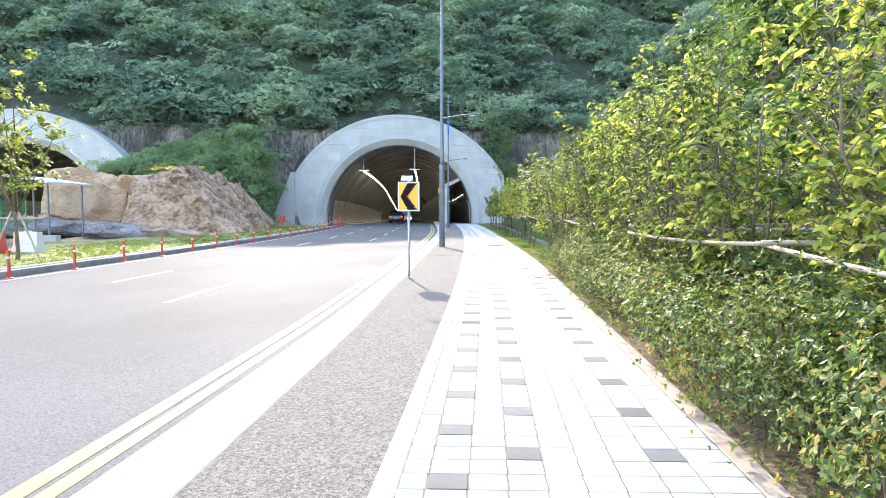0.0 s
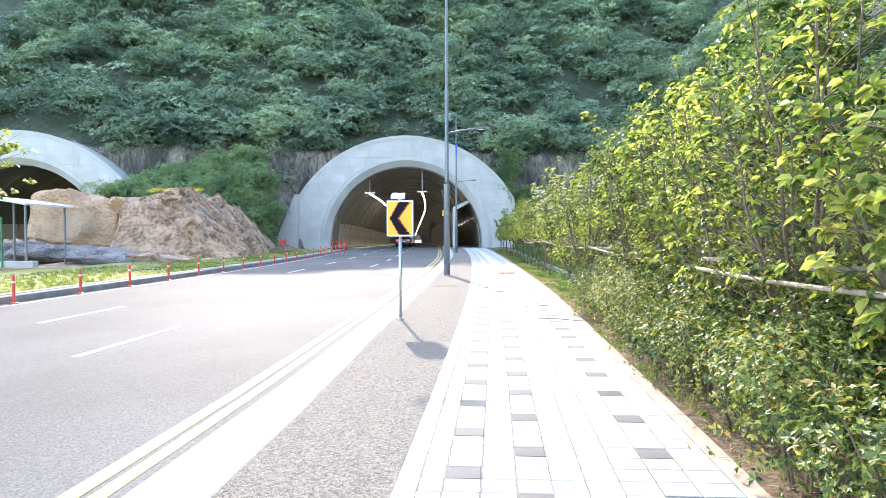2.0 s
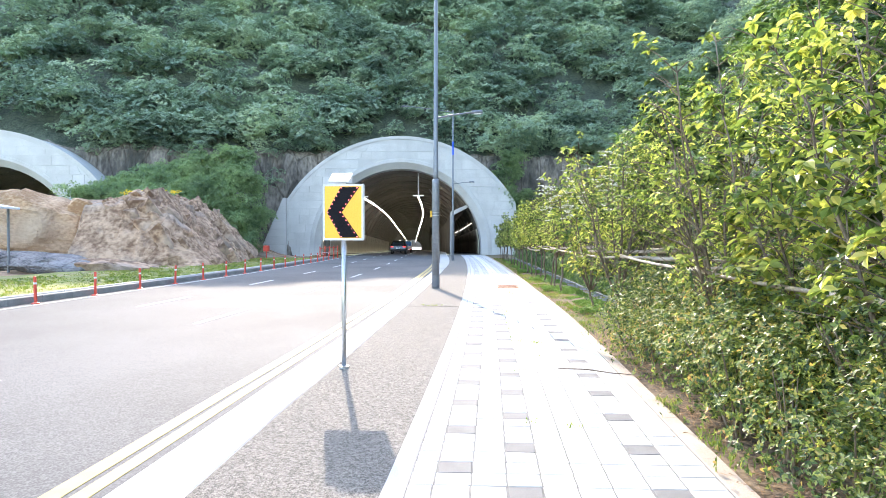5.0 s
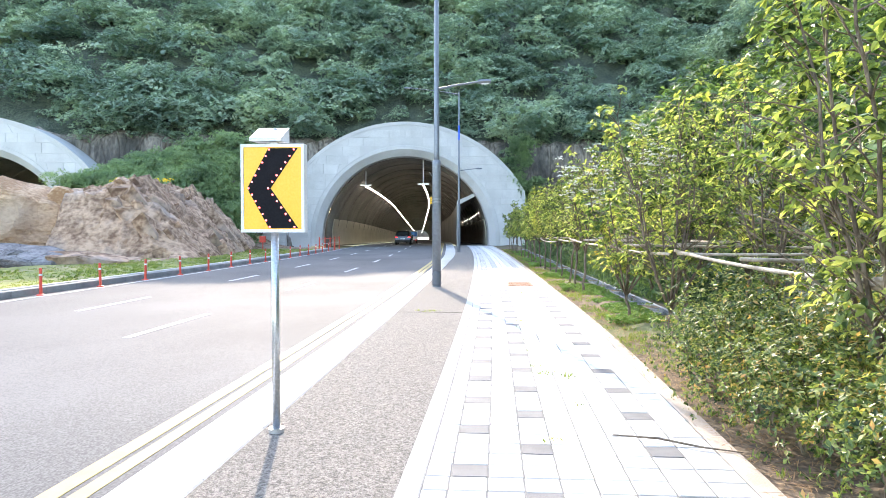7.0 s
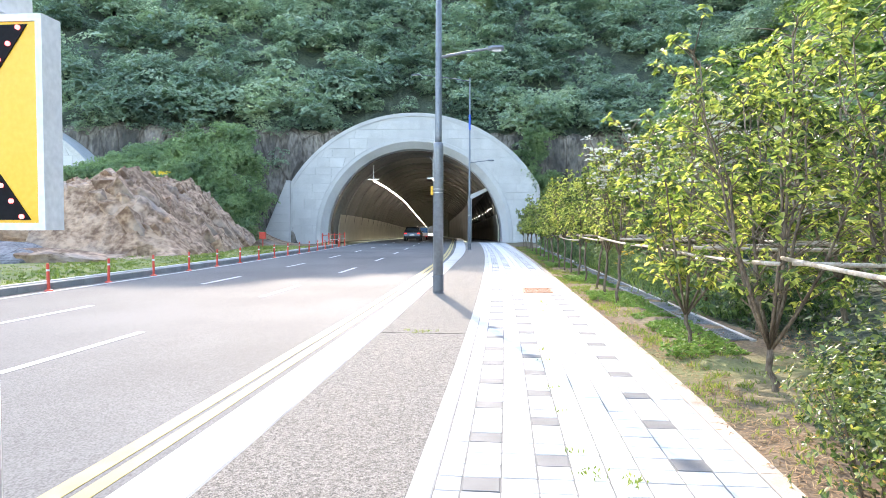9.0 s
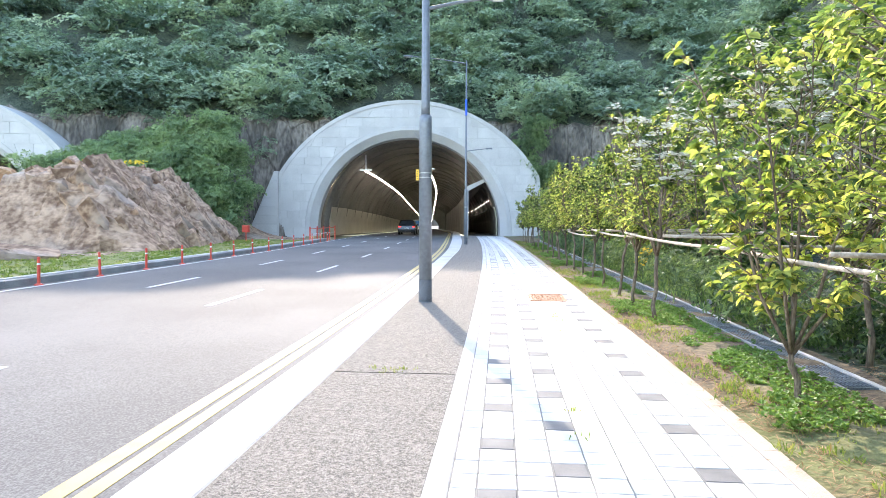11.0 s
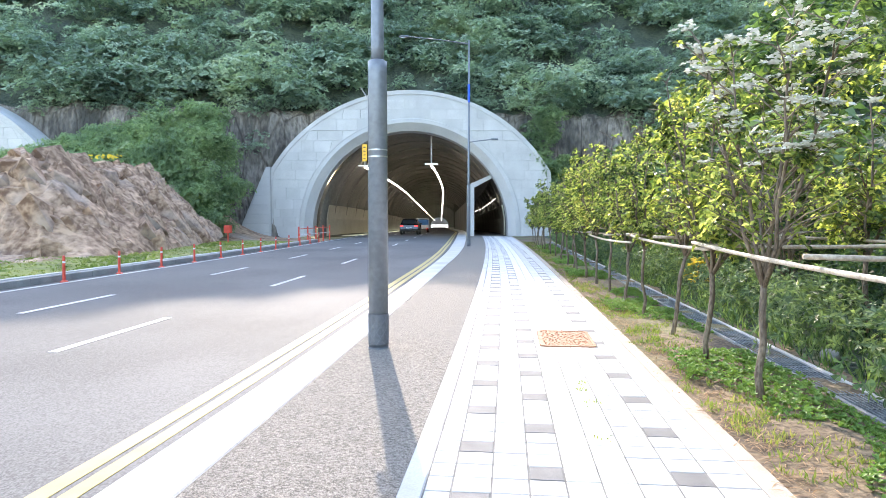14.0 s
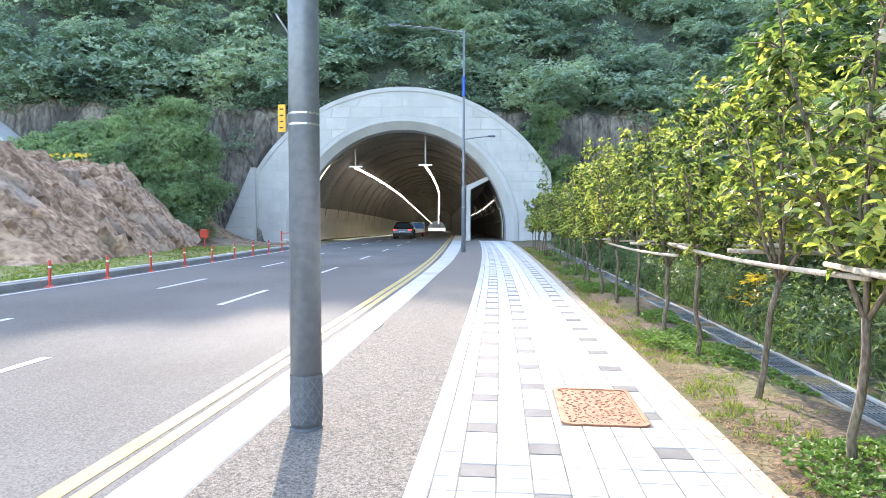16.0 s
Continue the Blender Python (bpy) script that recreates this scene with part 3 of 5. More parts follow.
def make_portal(m):
    p = thing("tunnel_portal", "light grey concrete tunnel portal with an arched opening", "tunnel portal", "portals", m)
    angles = np.linspace(radians(-4), radians(184), 72)
    rings = []
    for a in angles:
        ox, oz = outer_point(a)
        ix, iz = R_IN * math.cos(a), Z_IN + R_IN * math.sin(a)
        rings.append([(ix, 0, iz), (ox, 0, oz), (ox, 3.0, oz), (ix, 3.0, iz)])
    part("arch", Geo().rings(rings), CONCRETE, p)
    # smooth rim round the opening
    rings = []
    for a in angles:
        c, s = math.cos(a), math.sin(a)
        rings.append([(r * c, yy, Z_IN + r * s) for r, yy in ((R_IN + 0.35, -0.002), (R_IN + 0.3, -0.06), (R_IN - 0.02, -0.06), (8.62, 0.5), (8.62, 2.0), (R_IN + 0.1, 2.0))])
    part("rim", Geo().rings(rings), CONCRETE, p, "smooth concrete rim")
    # coping along the outer edge
    rings = []
    for a in angles:
        x, z = outer_point(a)
        d = Vector((x, 0, z - Z_IN)).normalized()
        rings.append([(x + d.x * k, yy, z + d.z * k) for k, yy in ((-0.28, -0.07), (0.06, -0.07), (0.06, 0.6), (-0.28, 0.6))])
    part("coping", Geo().rings(rings), CONCRETE, p)
    # wing wall
    part("wing_wall", Geo().rings([[(-12.1, -0.45, -0.6), (-12.1, -0.45, 6.0), (-12.45, -0.45, 6.0), (-15.1, -1.0, -0.6)], [(-12.1, 3.0, -0.6), (-12.1, 3.0, 6.0), (-12.9, 3.0, 6.0), (-15.6, 3.0, -0.6)]]), CONCRETE, p, "battered concrete wing wall")
    low, high = [(-12.12, -0.45, -0.5), (-15.0, -0.99, -0.5)], [(-12.12, -0.45, 5.9), (-12.4, -0.45, 5.9)]
    for k in range(8):
        q = []
        for w, e in ((k / 8 + 0.009, 0.02), ((k + 1) / 8 - 0.009, 0.02)):
            a, b = Vector(low[0]).lerp(Vector(high[0]), w), Vector(low[1]).lerp(Vector(high[1]), w)
            q.append((a.lerp(b, 0.06), a.lerp(b, 0.96)))
        f4 = [q[0][0], q[0][1], q[1][1], q[1][0]]
        part("wing_course", Geo().rings([[(v.x, v.y + 0.06, v.z) for v in f4], [(v.x, v.y - 0.035, v.z) for v in f4]]), BLOCK, p)
    # courses of cast blocks
    rng = random.Random(5)
    z = -0.2
    while z < 11.4:
        h = rng.choice((0.7, 0.85, 1.0))
        z1 = z + h
        cuts = [rng.uniform(0, 1.5)]
        while cuts[-1] < 13:
            cuts.append(cuts[-1] + rng.choice((1.1, 1.6, 2.2)))

        def span(zz):
            inner = math.sqrt(max((R_IN + 0.42) ** 2 - (zz - Z_IN) ** 2, 0)) if zz > Z_IN else R_IN + 0.42
            outer = min(math.sqrt(max((R_OUT - 0.35) ** 2 - (zz - Z_OUT) ** 2, 0)), HALF - 0.3)
            return inner, outer

        (a0, b0), (a1, b1) = span(z + 0.012), span(z1 - 0.012)
        if a0 > 0 and z1 > Z_IN + R_IN:
            a0 = a1 = max(a0, a1)
        for s in (-1, 1):
            for u, w in zip([-1.0] + cuts, cuts):
                u = max(u, 0)
                q = [(min(max(u + 0.012, a0), b0), z + 0.012), (min(max(w - 0.012, a0), b0), z + 0.012), (min(max(w - 0.012, a1), b1), z1 - 0.012), (min(max(u + 0.012, a1), b1), z1 - 0.012)]
                if (q[1][0] - q[0][0]) + (q[2][0] - q[3][0]) < 0.35:
                    continue
                d = rng.uniform(0.02, 0.05)
                c = 0.015
                front = [(s * q[0][0] + s * c, -d, q[0][1] + c), (s * q[1][0] - s * c, -d, q[1][1] + c), (s * q[2][0] - s * c, -d, q[2][1] - c), (s * q[3][0] + s * c, -d, q[3][1] - c)]
                part("block", Geo().rings([[(s * x, 0.05, zz) for x, zz in q], front]), BLOCK, p)
        z = z1
    return p


portal = make_portal(PORTAL)
copy_thing(portal, PORTAL_2)


def bore(name, centre, y0, y1, label):
    """A round lining that follows a centre line, with ribs and wall panels."""
    t = thing(name, label, "tunnel", kind="structure")
    angles = np.linspace(radians(-6), radians(186), 40)
    ys = np.concatenate([np.linspace(y0, y0 + 30, 9), np.linspace(y0 + 45, y1, 36)])
    rings = []
    for yy in ys:
        cx, zc = centre(yy), Z_IN + dip(yy)
        rings.append([(cx + 8.62 * math.cos(a), yy, zc + 8.62 * math.sin(a)) for a in angles] + [(cx + 8.95 * math.cos(a), yy, zc + 8.95 * math.sin(a)) for a in reversed(angles)])
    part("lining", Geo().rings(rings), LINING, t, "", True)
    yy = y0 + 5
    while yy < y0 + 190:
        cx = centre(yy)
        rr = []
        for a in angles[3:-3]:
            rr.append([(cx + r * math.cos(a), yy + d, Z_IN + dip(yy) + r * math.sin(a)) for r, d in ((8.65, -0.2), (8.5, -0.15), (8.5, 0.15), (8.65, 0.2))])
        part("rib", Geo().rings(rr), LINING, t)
        yy += 6
    for s in (-1, 1):
        yy = y0 + 2
        while yy < y0 + 140:
            L = 4.0
            rr = []
            for q in (yy + 0.02, yy + L - 0.02):
                cx = centre(q)
                rr.append([(cx + s * r * math.cos(a), q, Z_IN + dip(q) + r * math.sin(a)) for a, r in ((radians(-5), 8.6), (radians(6), 8.6), (radians(15), 8.6), (radians(15), 8.52), (radians(6), 8.52), (radians(-5), 8.52))])
            part("wall_panel", Geo().rings(rr), PANEL, t)
            yy += L
    return t


def tunnel_centre(y):
    return float(bend(y)) - 5.47


bore("tunnel_bore", tunnel_centre, 75.6, 620, "dark concrete road tunnel with ribbed lining")
b2 = bore("tunnel_bore", lambda y: -46.9 - 0.115 * (y - 64.2), 66.6, 190, "dark concrete road tunnel beyond the rocks")
bx = tunnel_centre(622)
# Added wall shuts the far mouth, so it stays dark round the backdrop.
single("tunnel_closing_wall", Geo().box(bx - 10, bx + 10, 624, 625, -9, 3), LINING, "added dark wall closing the far end of the tunnel", "wall", kind="structure")
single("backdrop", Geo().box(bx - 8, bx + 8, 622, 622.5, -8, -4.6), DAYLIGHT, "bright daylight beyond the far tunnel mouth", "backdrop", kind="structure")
# Added wall shuts the second bore to keep it dark.
part("bore_closing_wall", Geo().box(-75, -45, 190, 190.5, -1, 11), LINING, b2)

# walled passage for walkers inside the road tunnel
passage = thing("footway_passage", "concrete partition screening the footway, wall and roof darkened for shade", "partition", kind="structure")
rr, roof, edge = [], [], []
for yy in np.linspace(76.0, 200, 26):
    k = tunnel_centre(yy)
    rr.append([(k + a, yy, z + dip(yy)) for a, z in ((5.35, -0.25), (5.6, -0.25), (5.6, 4.4), (5.35, 4.4))])
    roof.append([(k + a, yy, z + dip(yy)) for a, z in ((5.35, 4.4), (5.6, 4.4), (7.3, 5.3), (7.3, 5.55), (5.35, 4.65))])
# Wall and roof take the dark lining colour to stand for the tunnel's shade.
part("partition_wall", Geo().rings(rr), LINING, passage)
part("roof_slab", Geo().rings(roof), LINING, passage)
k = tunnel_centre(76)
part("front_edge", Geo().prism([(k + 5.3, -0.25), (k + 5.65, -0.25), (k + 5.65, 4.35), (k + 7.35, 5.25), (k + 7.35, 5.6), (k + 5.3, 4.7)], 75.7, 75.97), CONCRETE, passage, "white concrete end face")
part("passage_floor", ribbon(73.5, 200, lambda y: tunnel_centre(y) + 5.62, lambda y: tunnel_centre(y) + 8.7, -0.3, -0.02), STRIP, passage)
# Added wall cuts the passage short to keep its depth dark.
part("passage_closing_wall", Geo().box(tunnel_centre(200) + 5, tunnel_centre(200) + 9, 200, 200.4, -2.2, 6), LINING, passage)
for q in range(18):
    yy = 80 + q * 4.0
    k = tunnel_centre(yy)
    part("passage_lamp", Geo().box(k + 7.77, k + 7.83, yy, yy + 0.18, 3.5 + dip(yy), 3.55 + dip(yy)), TUBE_LIGHT, passage)
kerb_in = single("tunnel_kerb", ribbon(73.0, 630, kerb_road_side, kerb_path_side, -0.29, 0.05, 3), KERB, "pale concrete kerb along the tunnel partition", "kerb", kind="structure")


def lamp_row(x_off, z, top):
    r = thing("tunnel_light_row", "row of bright linear lamps hung in the tunnel", "tunnel lamp", "tunnel light rows")
    k = tunnel_centre(75.8)
    part("hanger", Geo().tube([(k + x_off, 75.9, top), (k + x_off, 75.9, z + 0.15)], 0.07, 8), GALV, r)
    part("bracket", Geo().box(k + x_off - 0.6, k + x_off + 0.6, 75.8, 76.0, z + 0.1, z + 0.22), GALV, r)
    yy = 76.0
    while yy < 600:
        k = tunnel_centre(yy + 0.8)
        part("lamp", Geo().box(k + x_off - 0.032, k + x_off + 0.032, yy, yy + 1.5, z - 0.02 + dip(yy), z + 0.06 + dip(yy), 0.02), TUBE_LIGHT, r)
        yy += 2.1 if yy < 120 else 4.2 if yy < 240 else 12
    part("cable_tray", ribbon(76, 600, lambda y: tunnel_centre(y) + x_off - 0.1, lambda y: tunnel_centre(y) + x_off + 0.1, z + 0.1, z + 0.16, 4), GALV, r)


lamp_row(-4.5, 6.25, 7.9)
lamp_row(1.7, 6.35, 9.1)


# ---- rocks ----
def toe(y):
    return np.interp(y, [20, 26, 35, 43, 49, 54, 60, 64, 70], [-15.6, -14.6, -14.0, -15.0, -15.6, -16.8, -18.8, -22.5, -27.0])


def facets(x, y, size, seed):
    """Tilted flat faces that meet in ledges, like broken rock."""
    rng = np.random.default_rng(seed)
    n = int(30 * 50 / size ** 2)
    px, py = rng.uniform(-41, -12, n), rng.uniform(25, 73, n)
    tilt, lift = rng.normal(size=(n, 2)) * 0.3, rng.uniform(-1, 1, n)
    best, out = np.full(x.shape, 1e9), np.zeros(x.shape)
    warp = 0.25 * size * wave(x, y, 3.0 / size, seed)
    for i in range(n):
        dx, dy = x - px[i] + warp, (y - py[i]) * 0.75 - warp
        d = dx * dx + dy * dy
        near = d < best
        best = np.where(near, d, best)
        out = np.where(near, lift[i] * size * 0.11 + tilt[i, 0] * dx + tilt[i, 1] * dy, out)
    return out


def mound_height(x, y):
    d = toe(y) - x
    top = np.interp(y - 5.0 * smooth(-23.0, -25.5, x), [30, 41, 43, 47, 56, 62, 70], [0.0, 0.5, 4.0, 4.9, 5.5, 5.9, 5.9])
    base = top * (1 - np.exp(-(np.maximum(d, 0) / 3.6) ** 1.3))
    base *= smooth(-31.0, -28.0, x) * 0.85 + 0.15
    creeper = 4.4 * np.exp(-(((x + 26) / 4.2) ** 2) - ((y - 68) / 4.5) ** 2)
    rough = (0.6 * facets(x, y, 3.4, 1) + 0.8 * facets(x, y, 1.4, 2) + 0.8 * facets(x, y, 0.7, 3)) * smooth(0.2, 2.5, d) * (0.25 + 0.75 * smooth(36, 43, y)) * smooth(70, 60, y) + 0.25 * smooth(0, 0.8, d)
    return np.minimum(-0.25 + base + rough, top - 0.35) + creeper


mound = sheet("rock_mound", np.linspace(-40, -13.2, 190), np.linspace(26, 72, 300), mound_height, ROCK, keep=lambda c: c[:, 2] > -0.3, smooth=False)
mound_ob = single("rock_mound", mound, ROCK, "brown fractured rock mound standing beside the road", "rock")


def boulder(name, seed, size, m, mat, label, squash=0.0, cuts=10):
    """A block of rock, cut flat on several sides and roughened."""
    rng = np.random.default_rng(seed)
    bm = bmesh.new()
    bmesh.ops.create_icosphere(bm, subdivisions=5, radius=1.0)
    planes = [(unit(rng.normal(size=3)), rng.uniform(0.72, 1.1)) for _ in range(cuts)]
    for vert in bm.verts:
        p = np.array(vert.co)
        p = np.sign(p) * np.abs(p) ** 0.5
        for nrm, d in planes:
            e = p @ nrm - d
            if e > 0:
                p = p - nrm * e * 0.92
        p = p * np.array(size)
        layer = 0.025 * math.sin(p[2] * 9 + 2 * noise.noise(Vector(p) * 0.6))
        out = Vector(p).normalized()
        k = 0.22 * noise.fractal(Vector(p) * 0.9, 1.0, 2.0, 5) + layer
        vert.co = Vector(p) + out * k
    me = bpy.data.meshes.new(name)
    bm.to_mesh(me)
    bm.free()
    me.materials.append(mat)
    return single(name, me, mat, label, "rock", "boulders", m=m)


def rock_block(seed, size, m, parent, mat=ROCK, points=15):
    """A broken slab with flat faces and sharp arrises."""
    rng = np.random.default_rng(seed)
    bm = bmesh.new()
    pts = rng.uniform(-1, 1, (points, 3))
    pts /= np.maximum(np.abs(pts).max(1, keepdims=True), 0.01)
    pts *= rng.uniform(0.78, 1.0, (points, 1))
    for p in pts * np.array(size):
        bm.verts.new(tuple(p))
    hull = bmesh.ops.convex_hull(bm, input=bm.verts)
    bmesh.ops.delete(bm, geom=[g for g in hull["geom_interior"] if isinstance(g, bmesh.types.BMVert)], context="VERTS")
    me = bpy.data.meshes.new("rock_block")
    bm.to_mesh(me)
    bm.free()
    me.materials.append(mat)
    ob = part("rock_block", me, mat, parent)
    ob.matrix_basis = m
    return ob


rng = np.random.default_rng(33)
for q in range(230):
    y = 42.5 + 21.5 * rng.uniform() ** 0.9
    u = rng.uniform()
    x = float(toe(y)) - 0.3 - 6.5 * u
    if x < -25.5 and y < 50:
        continue
    z = float(mound_height(np.array([[x]]), np.array([[y]]))[0, 0])
    big = rng.uniform(0.5, 1.0) ** 1.5 * 1.5 + 0.15
    rock_block(500 + q, (big * rng.uniform(0.35, 0.6), big * rng.uniform(0.5, 0.9), big * rng.uniform(0.8, 1.25)), pose(x, y, min(z, 4.6) - 0.6 * big, rng.normal() * 7 + 8, -34 + rng.normal() * 6, rng.normal() * 12 + 12), mound_ob)
for q, (x, y, w, h, lean) in enumerate(((-24.2, 45.6, 1.0, 2.5, -7), (-22.7, 46.3, 0.8, 2.5, -12), (-21.6, 46.6, 0.7, 2.4, -16), (-20.3, 47.4, 0.95, 2.25, -20), (-18.9, 48.4, 0.8, 2.0, -24), (-17.9, 49.6, 0.8, 1.6, -28), (-18.2, 52.2, 0.9, 1.9, -30), (-18.9, 55.0, 0.9, 1.9, -32))):
    rock_block(900 + q, (w, 0.9, h), pose(x, y, h - 0.55, 10, lean, 14), mound_ob, BOULDER if q in (0, 2) else ROCK, 26)
boulder("boulder", 3, (2.7, 2.0, 2.2), pose(-27.2, 44.4, 2.35, 0, 5, 12), BOULDER, "huge tan layered boulder resting on slabs")
boulder("rock_slab", 21, (3.2, 1.6, 0.55), pose(-24.0, 38.6, 0.3, 3, 4, 8), SLATE, "low blue-grey layered slab in front of boulder")
boulder("rock_slab", 22, (2.6, 1.4, 0.5), pose(-20.3, 36.4, 0.2, -4, 3, -14), SLATE, "low blue-grey layered slab in the grass")
boulder("rock_slab", 23, (2.2, 1.5, 0.7), pose(-28.4, 39.6, 0.35, 5, -6, 20), SLATE, "grey layered slab beside the boulder")
boulder("rock_slab", 24, (1.7, 1.2, 0.5), pose(-17.6, 36.6, 0.15, 2, 5, 35), ROCK, "brown broken slab at the mound's toe")


# ---- chevron sign ----
def chevron_sign(m):
    s = thing("chevron_sign", "yellow chevron sign with red LEDs on a steel post", "road sign", m=m)
    part("post", Geo().tube([(0, 0, -0.02), (0, 0, 1.62)], 0.03, 16), GALV, s, "", True)
    part("base_collar", Geo().tube([(0, 0, -0.02), (0, 0, 0.02)], 0.06, 16), GALV, s)
    case = part("case", Geo().box(-0.25, 0.25, -0.045, 0.035, 1.51, 2.17), WHITE_PLASTIC, s, "white box frame")
    for n, (x0, x1, z0, z1) in enumerate(((-0.25, -0.228, 1.51, 2.17), (0.228, 0.25, 1.51, 2.17), (-0.228, 0.228, 1.51, 1.532), (-0.228, 0.228, 2.148, 2.17))):
        part("frame_bar", Geo().box(x0, x1, -0.053, -0.045, z0, z1), WHITE_PLASTIC, case)
    part("face", Geo().box(-0.227, 0.227, -0.048, -0.045, 1.533, 2.147), SIGN_YELLOW, s, "yellow reflective face")
    zc = 1.84
    shape = [(-0.2, zc), (-0.03, zc + 0.298), (0.2, zc + 0.298), (-0.035 + 0.02, zc), (0.2, zc - 0.298), (-0.03, zc - 0.298)]
    g = Geo()
    front = [(x, -0.052, z) for x, z in shape]
    back = [(x, -0.047, z) for x, z in shape]
    g.add(front + back, [(0, 1, 2, 3), (0, 3, 4, 5)] + [(i, (i + 1) % 6, 6 + (i + 1) % 6, 6 + i) for i in range(6)])
    part("arrow", g, SIGN_BLACK, s, "black chevron pointing sideways")
    led = Geo().tube([(0, -0.05, 0), (0, -0.058, 0), (0, -0.062, 0)], [0.0075, 0.0075, 0.004], 10).mesh("led", LED)
    spots = []
    for k in range(7):
        u = k / 6
        for sg in (-1, 1):
            spots.append((-0.188 + 0.165 * u, zc + sg * 0.288 * u))
            spots.append((-0.033 + 0.205 * u, zc + sg * 0.288 * u))
    for x, z in sorted(set((round(a, 4), round(b, 4)) for a, b in spots)):
        ob = part("led", led, LED, s)
        ob.location = (x, 0, z)
    # lamp box with the solar panel
    box = part("solar_box", Geo().rings([[(-0.17, -0.08, 2.19), (0.08, -0.08, 2.19), (0.08, -0.08, 2.212), (-0.17, -0.08, 2.212)], [(-0.17, 0.13, 2.2), (0.08, 0.13, 2.2), (0.08, 0.13, 2.315), (-0.17, 0.13, 2.315)]]), WHITE_PLASTIC, s, "white tilted solar box")
    part("solar_panel", Geo().add([(-0.155, -0.065, 2.2235), (0.065, -0.065, 2.2235), (0.065, 0.115, 2.311), (-0.155, 0.115, 2.311), (-0.155, -0.065, 2.215), (0.065, -0.065, 2.215), (0.065, 0.115, 2.3), (-0.155, 0.115, 2.3)], [(0, 1, 2, 3), (4, 5, 6, 7), (0, 1, 5, 4), (1, 2, 6, 5), (2, 3, 7, 6), (3, 0, 4, 7)]), SOLAR, box)
    part("sensor", Geo().tube([(-0.02, 0.1, 2.29), (-0.02, 0.1, 2.305)], 0.022, 10), WHITE_PLASTIC, box)
    part("box_neck", Geo().box(-0.03, 0.03, -0.02, 0.03, 2.165, 2.205), GALV, s)
    part("clamp", Geo().box(-0.05, 0.05, 0.03, 0.06, 1.6, 1.64), GALV, s)
    return s


chevron_sign(pose(-1.25, 13.93, 0.0)).scale = (0.955, 0.955, 0.988)


# ---- street lamps ----
def street_lamp(m, top, thick, arms, label, band):
    s = thing("street_lamp", label, "street lamp", "street lamps", m)
    part("lower_pole", Geo().tube([(0, 0, 0), (0, 0, 3.3), (0, 0, 3.42), (0, 0, 3.44)], [thick * 1.12, thick * 1.05, thick * 1.05, thick * 0.75], 20), STEEL, s, "", True)
    part("upper_pole", Geo().tube([(0, 0, 3.42), (0, 0, 3.6), (0, 0, top)], [thick * 0.74, thick * 0.72, thick * 0.42], 16), STEEL, s, "", True)
    part("wrap", Geo().tube([(0, 0, 0.05), (0, 0, 0.42)], thick * 1.14, 20, False), DIAMOND, s, "dark diamond-pattern wrap")
    for q in range(8):
        for turn in (-1, 1):
            helix = [(1.15 * thick * math.cos(q * math.pi / 4 + turn * u * 1.9), 1.15 * thick * math.sin(q * math.pi / 4 + turn * u * 1.9), 0.06 + 0.35 * u) for u in np.linspace(0, 1, 9)]
            part("wrap_wire", Geo().tube(helix, 0.002, 4), STEEL, s)
    part("base_flange", Geo().tube([(0, 0, -0.01), (0, 0, 0.02)], thick * 1.17, 20), STEEL, s)
    for q in (2.29, 2.37):
        part("strap", Geo().tube([(0, 0, q), (0, 0, q + 0.016)], thick * 1.08, 20, False), GALV, s, "bright steel strap")
    if band:
        part("blue_band", Geo().tube([(0, 0, 8.0), (0, 0, 9.0)], thick * 0.66, 16, False), BLUE_BAND, s, "bright blue band")
    for z, dx, rise, w in arms:
        arm = part("arm", Geo().tube([(0, 0, z), (dx * 0.4, 0, z + rise * 0.55), (dx * 0.85, 0, z + rise)], [0.035, 0.03, 0.025], 8), STEEL, s)
        e = dx * 0.85
        sg = 1 if dx > 0 else -1
        head = Geo().rings([[(e + sg * u * w, v * hw, z + rise + h) for v, h in ((-1, 0.0), (-0.7, 0.05), (0.7, 0.05), (1, 0.0), (0.6, -0.045), (-0.6, -0.045))] for u, hw in ((-0.1, 0.03), (0.15, 0.09), (0.7, 0.11), (1.0, 0.05))])
        part("lamp_head", head, STEEL, s)
        part("lens", Geo().box(min(e + sg * 0.2 * w, e + sg * 0.8 * w), max(e + sg * 0.2 * w, e + sg * 0.8 * w), -0.06, 0.06, z + rise - 0.06, z + rise - 0.044), LENS_GLASS, s)
    return s


lamp1 = street_lamp(pose(-0.96, 26.3, -0.012), 10.9, 0.108, [(5.35, 1.35, 0.18, 0.32), (10.7, -4.0, 0.5, 0.6)], "tall grey tapered steel street lamp on the strip", False)
tag = part("sticker", Geo().box(-0.168, -0.112, -0.09, -0.08, 2.24, 2.44), STICKER, lamp1, "small yellow notice plate")
for q in range(4):
    part("notice_line", Geo().box(-0.155, -0.128, -0.0915, -0.09, 2.265 + 0.045 * q, 2.275 + 0.045 * q), INK, tag)
part("flag_arm", Geo().tube([(-0.09, 0, 2.95), (-0.2, -0.02, 3.12)], 0.008, 6), GALV, lamp1)
street_lamp(pose(-1.42, 53.9, -0.012), 11.4, 0.1, [(5.8, 1.5, 0.15, 0.35), (11.2, -4.0, 0.5, 0.5)], "tall grey steel street lamp with a blue band", True)


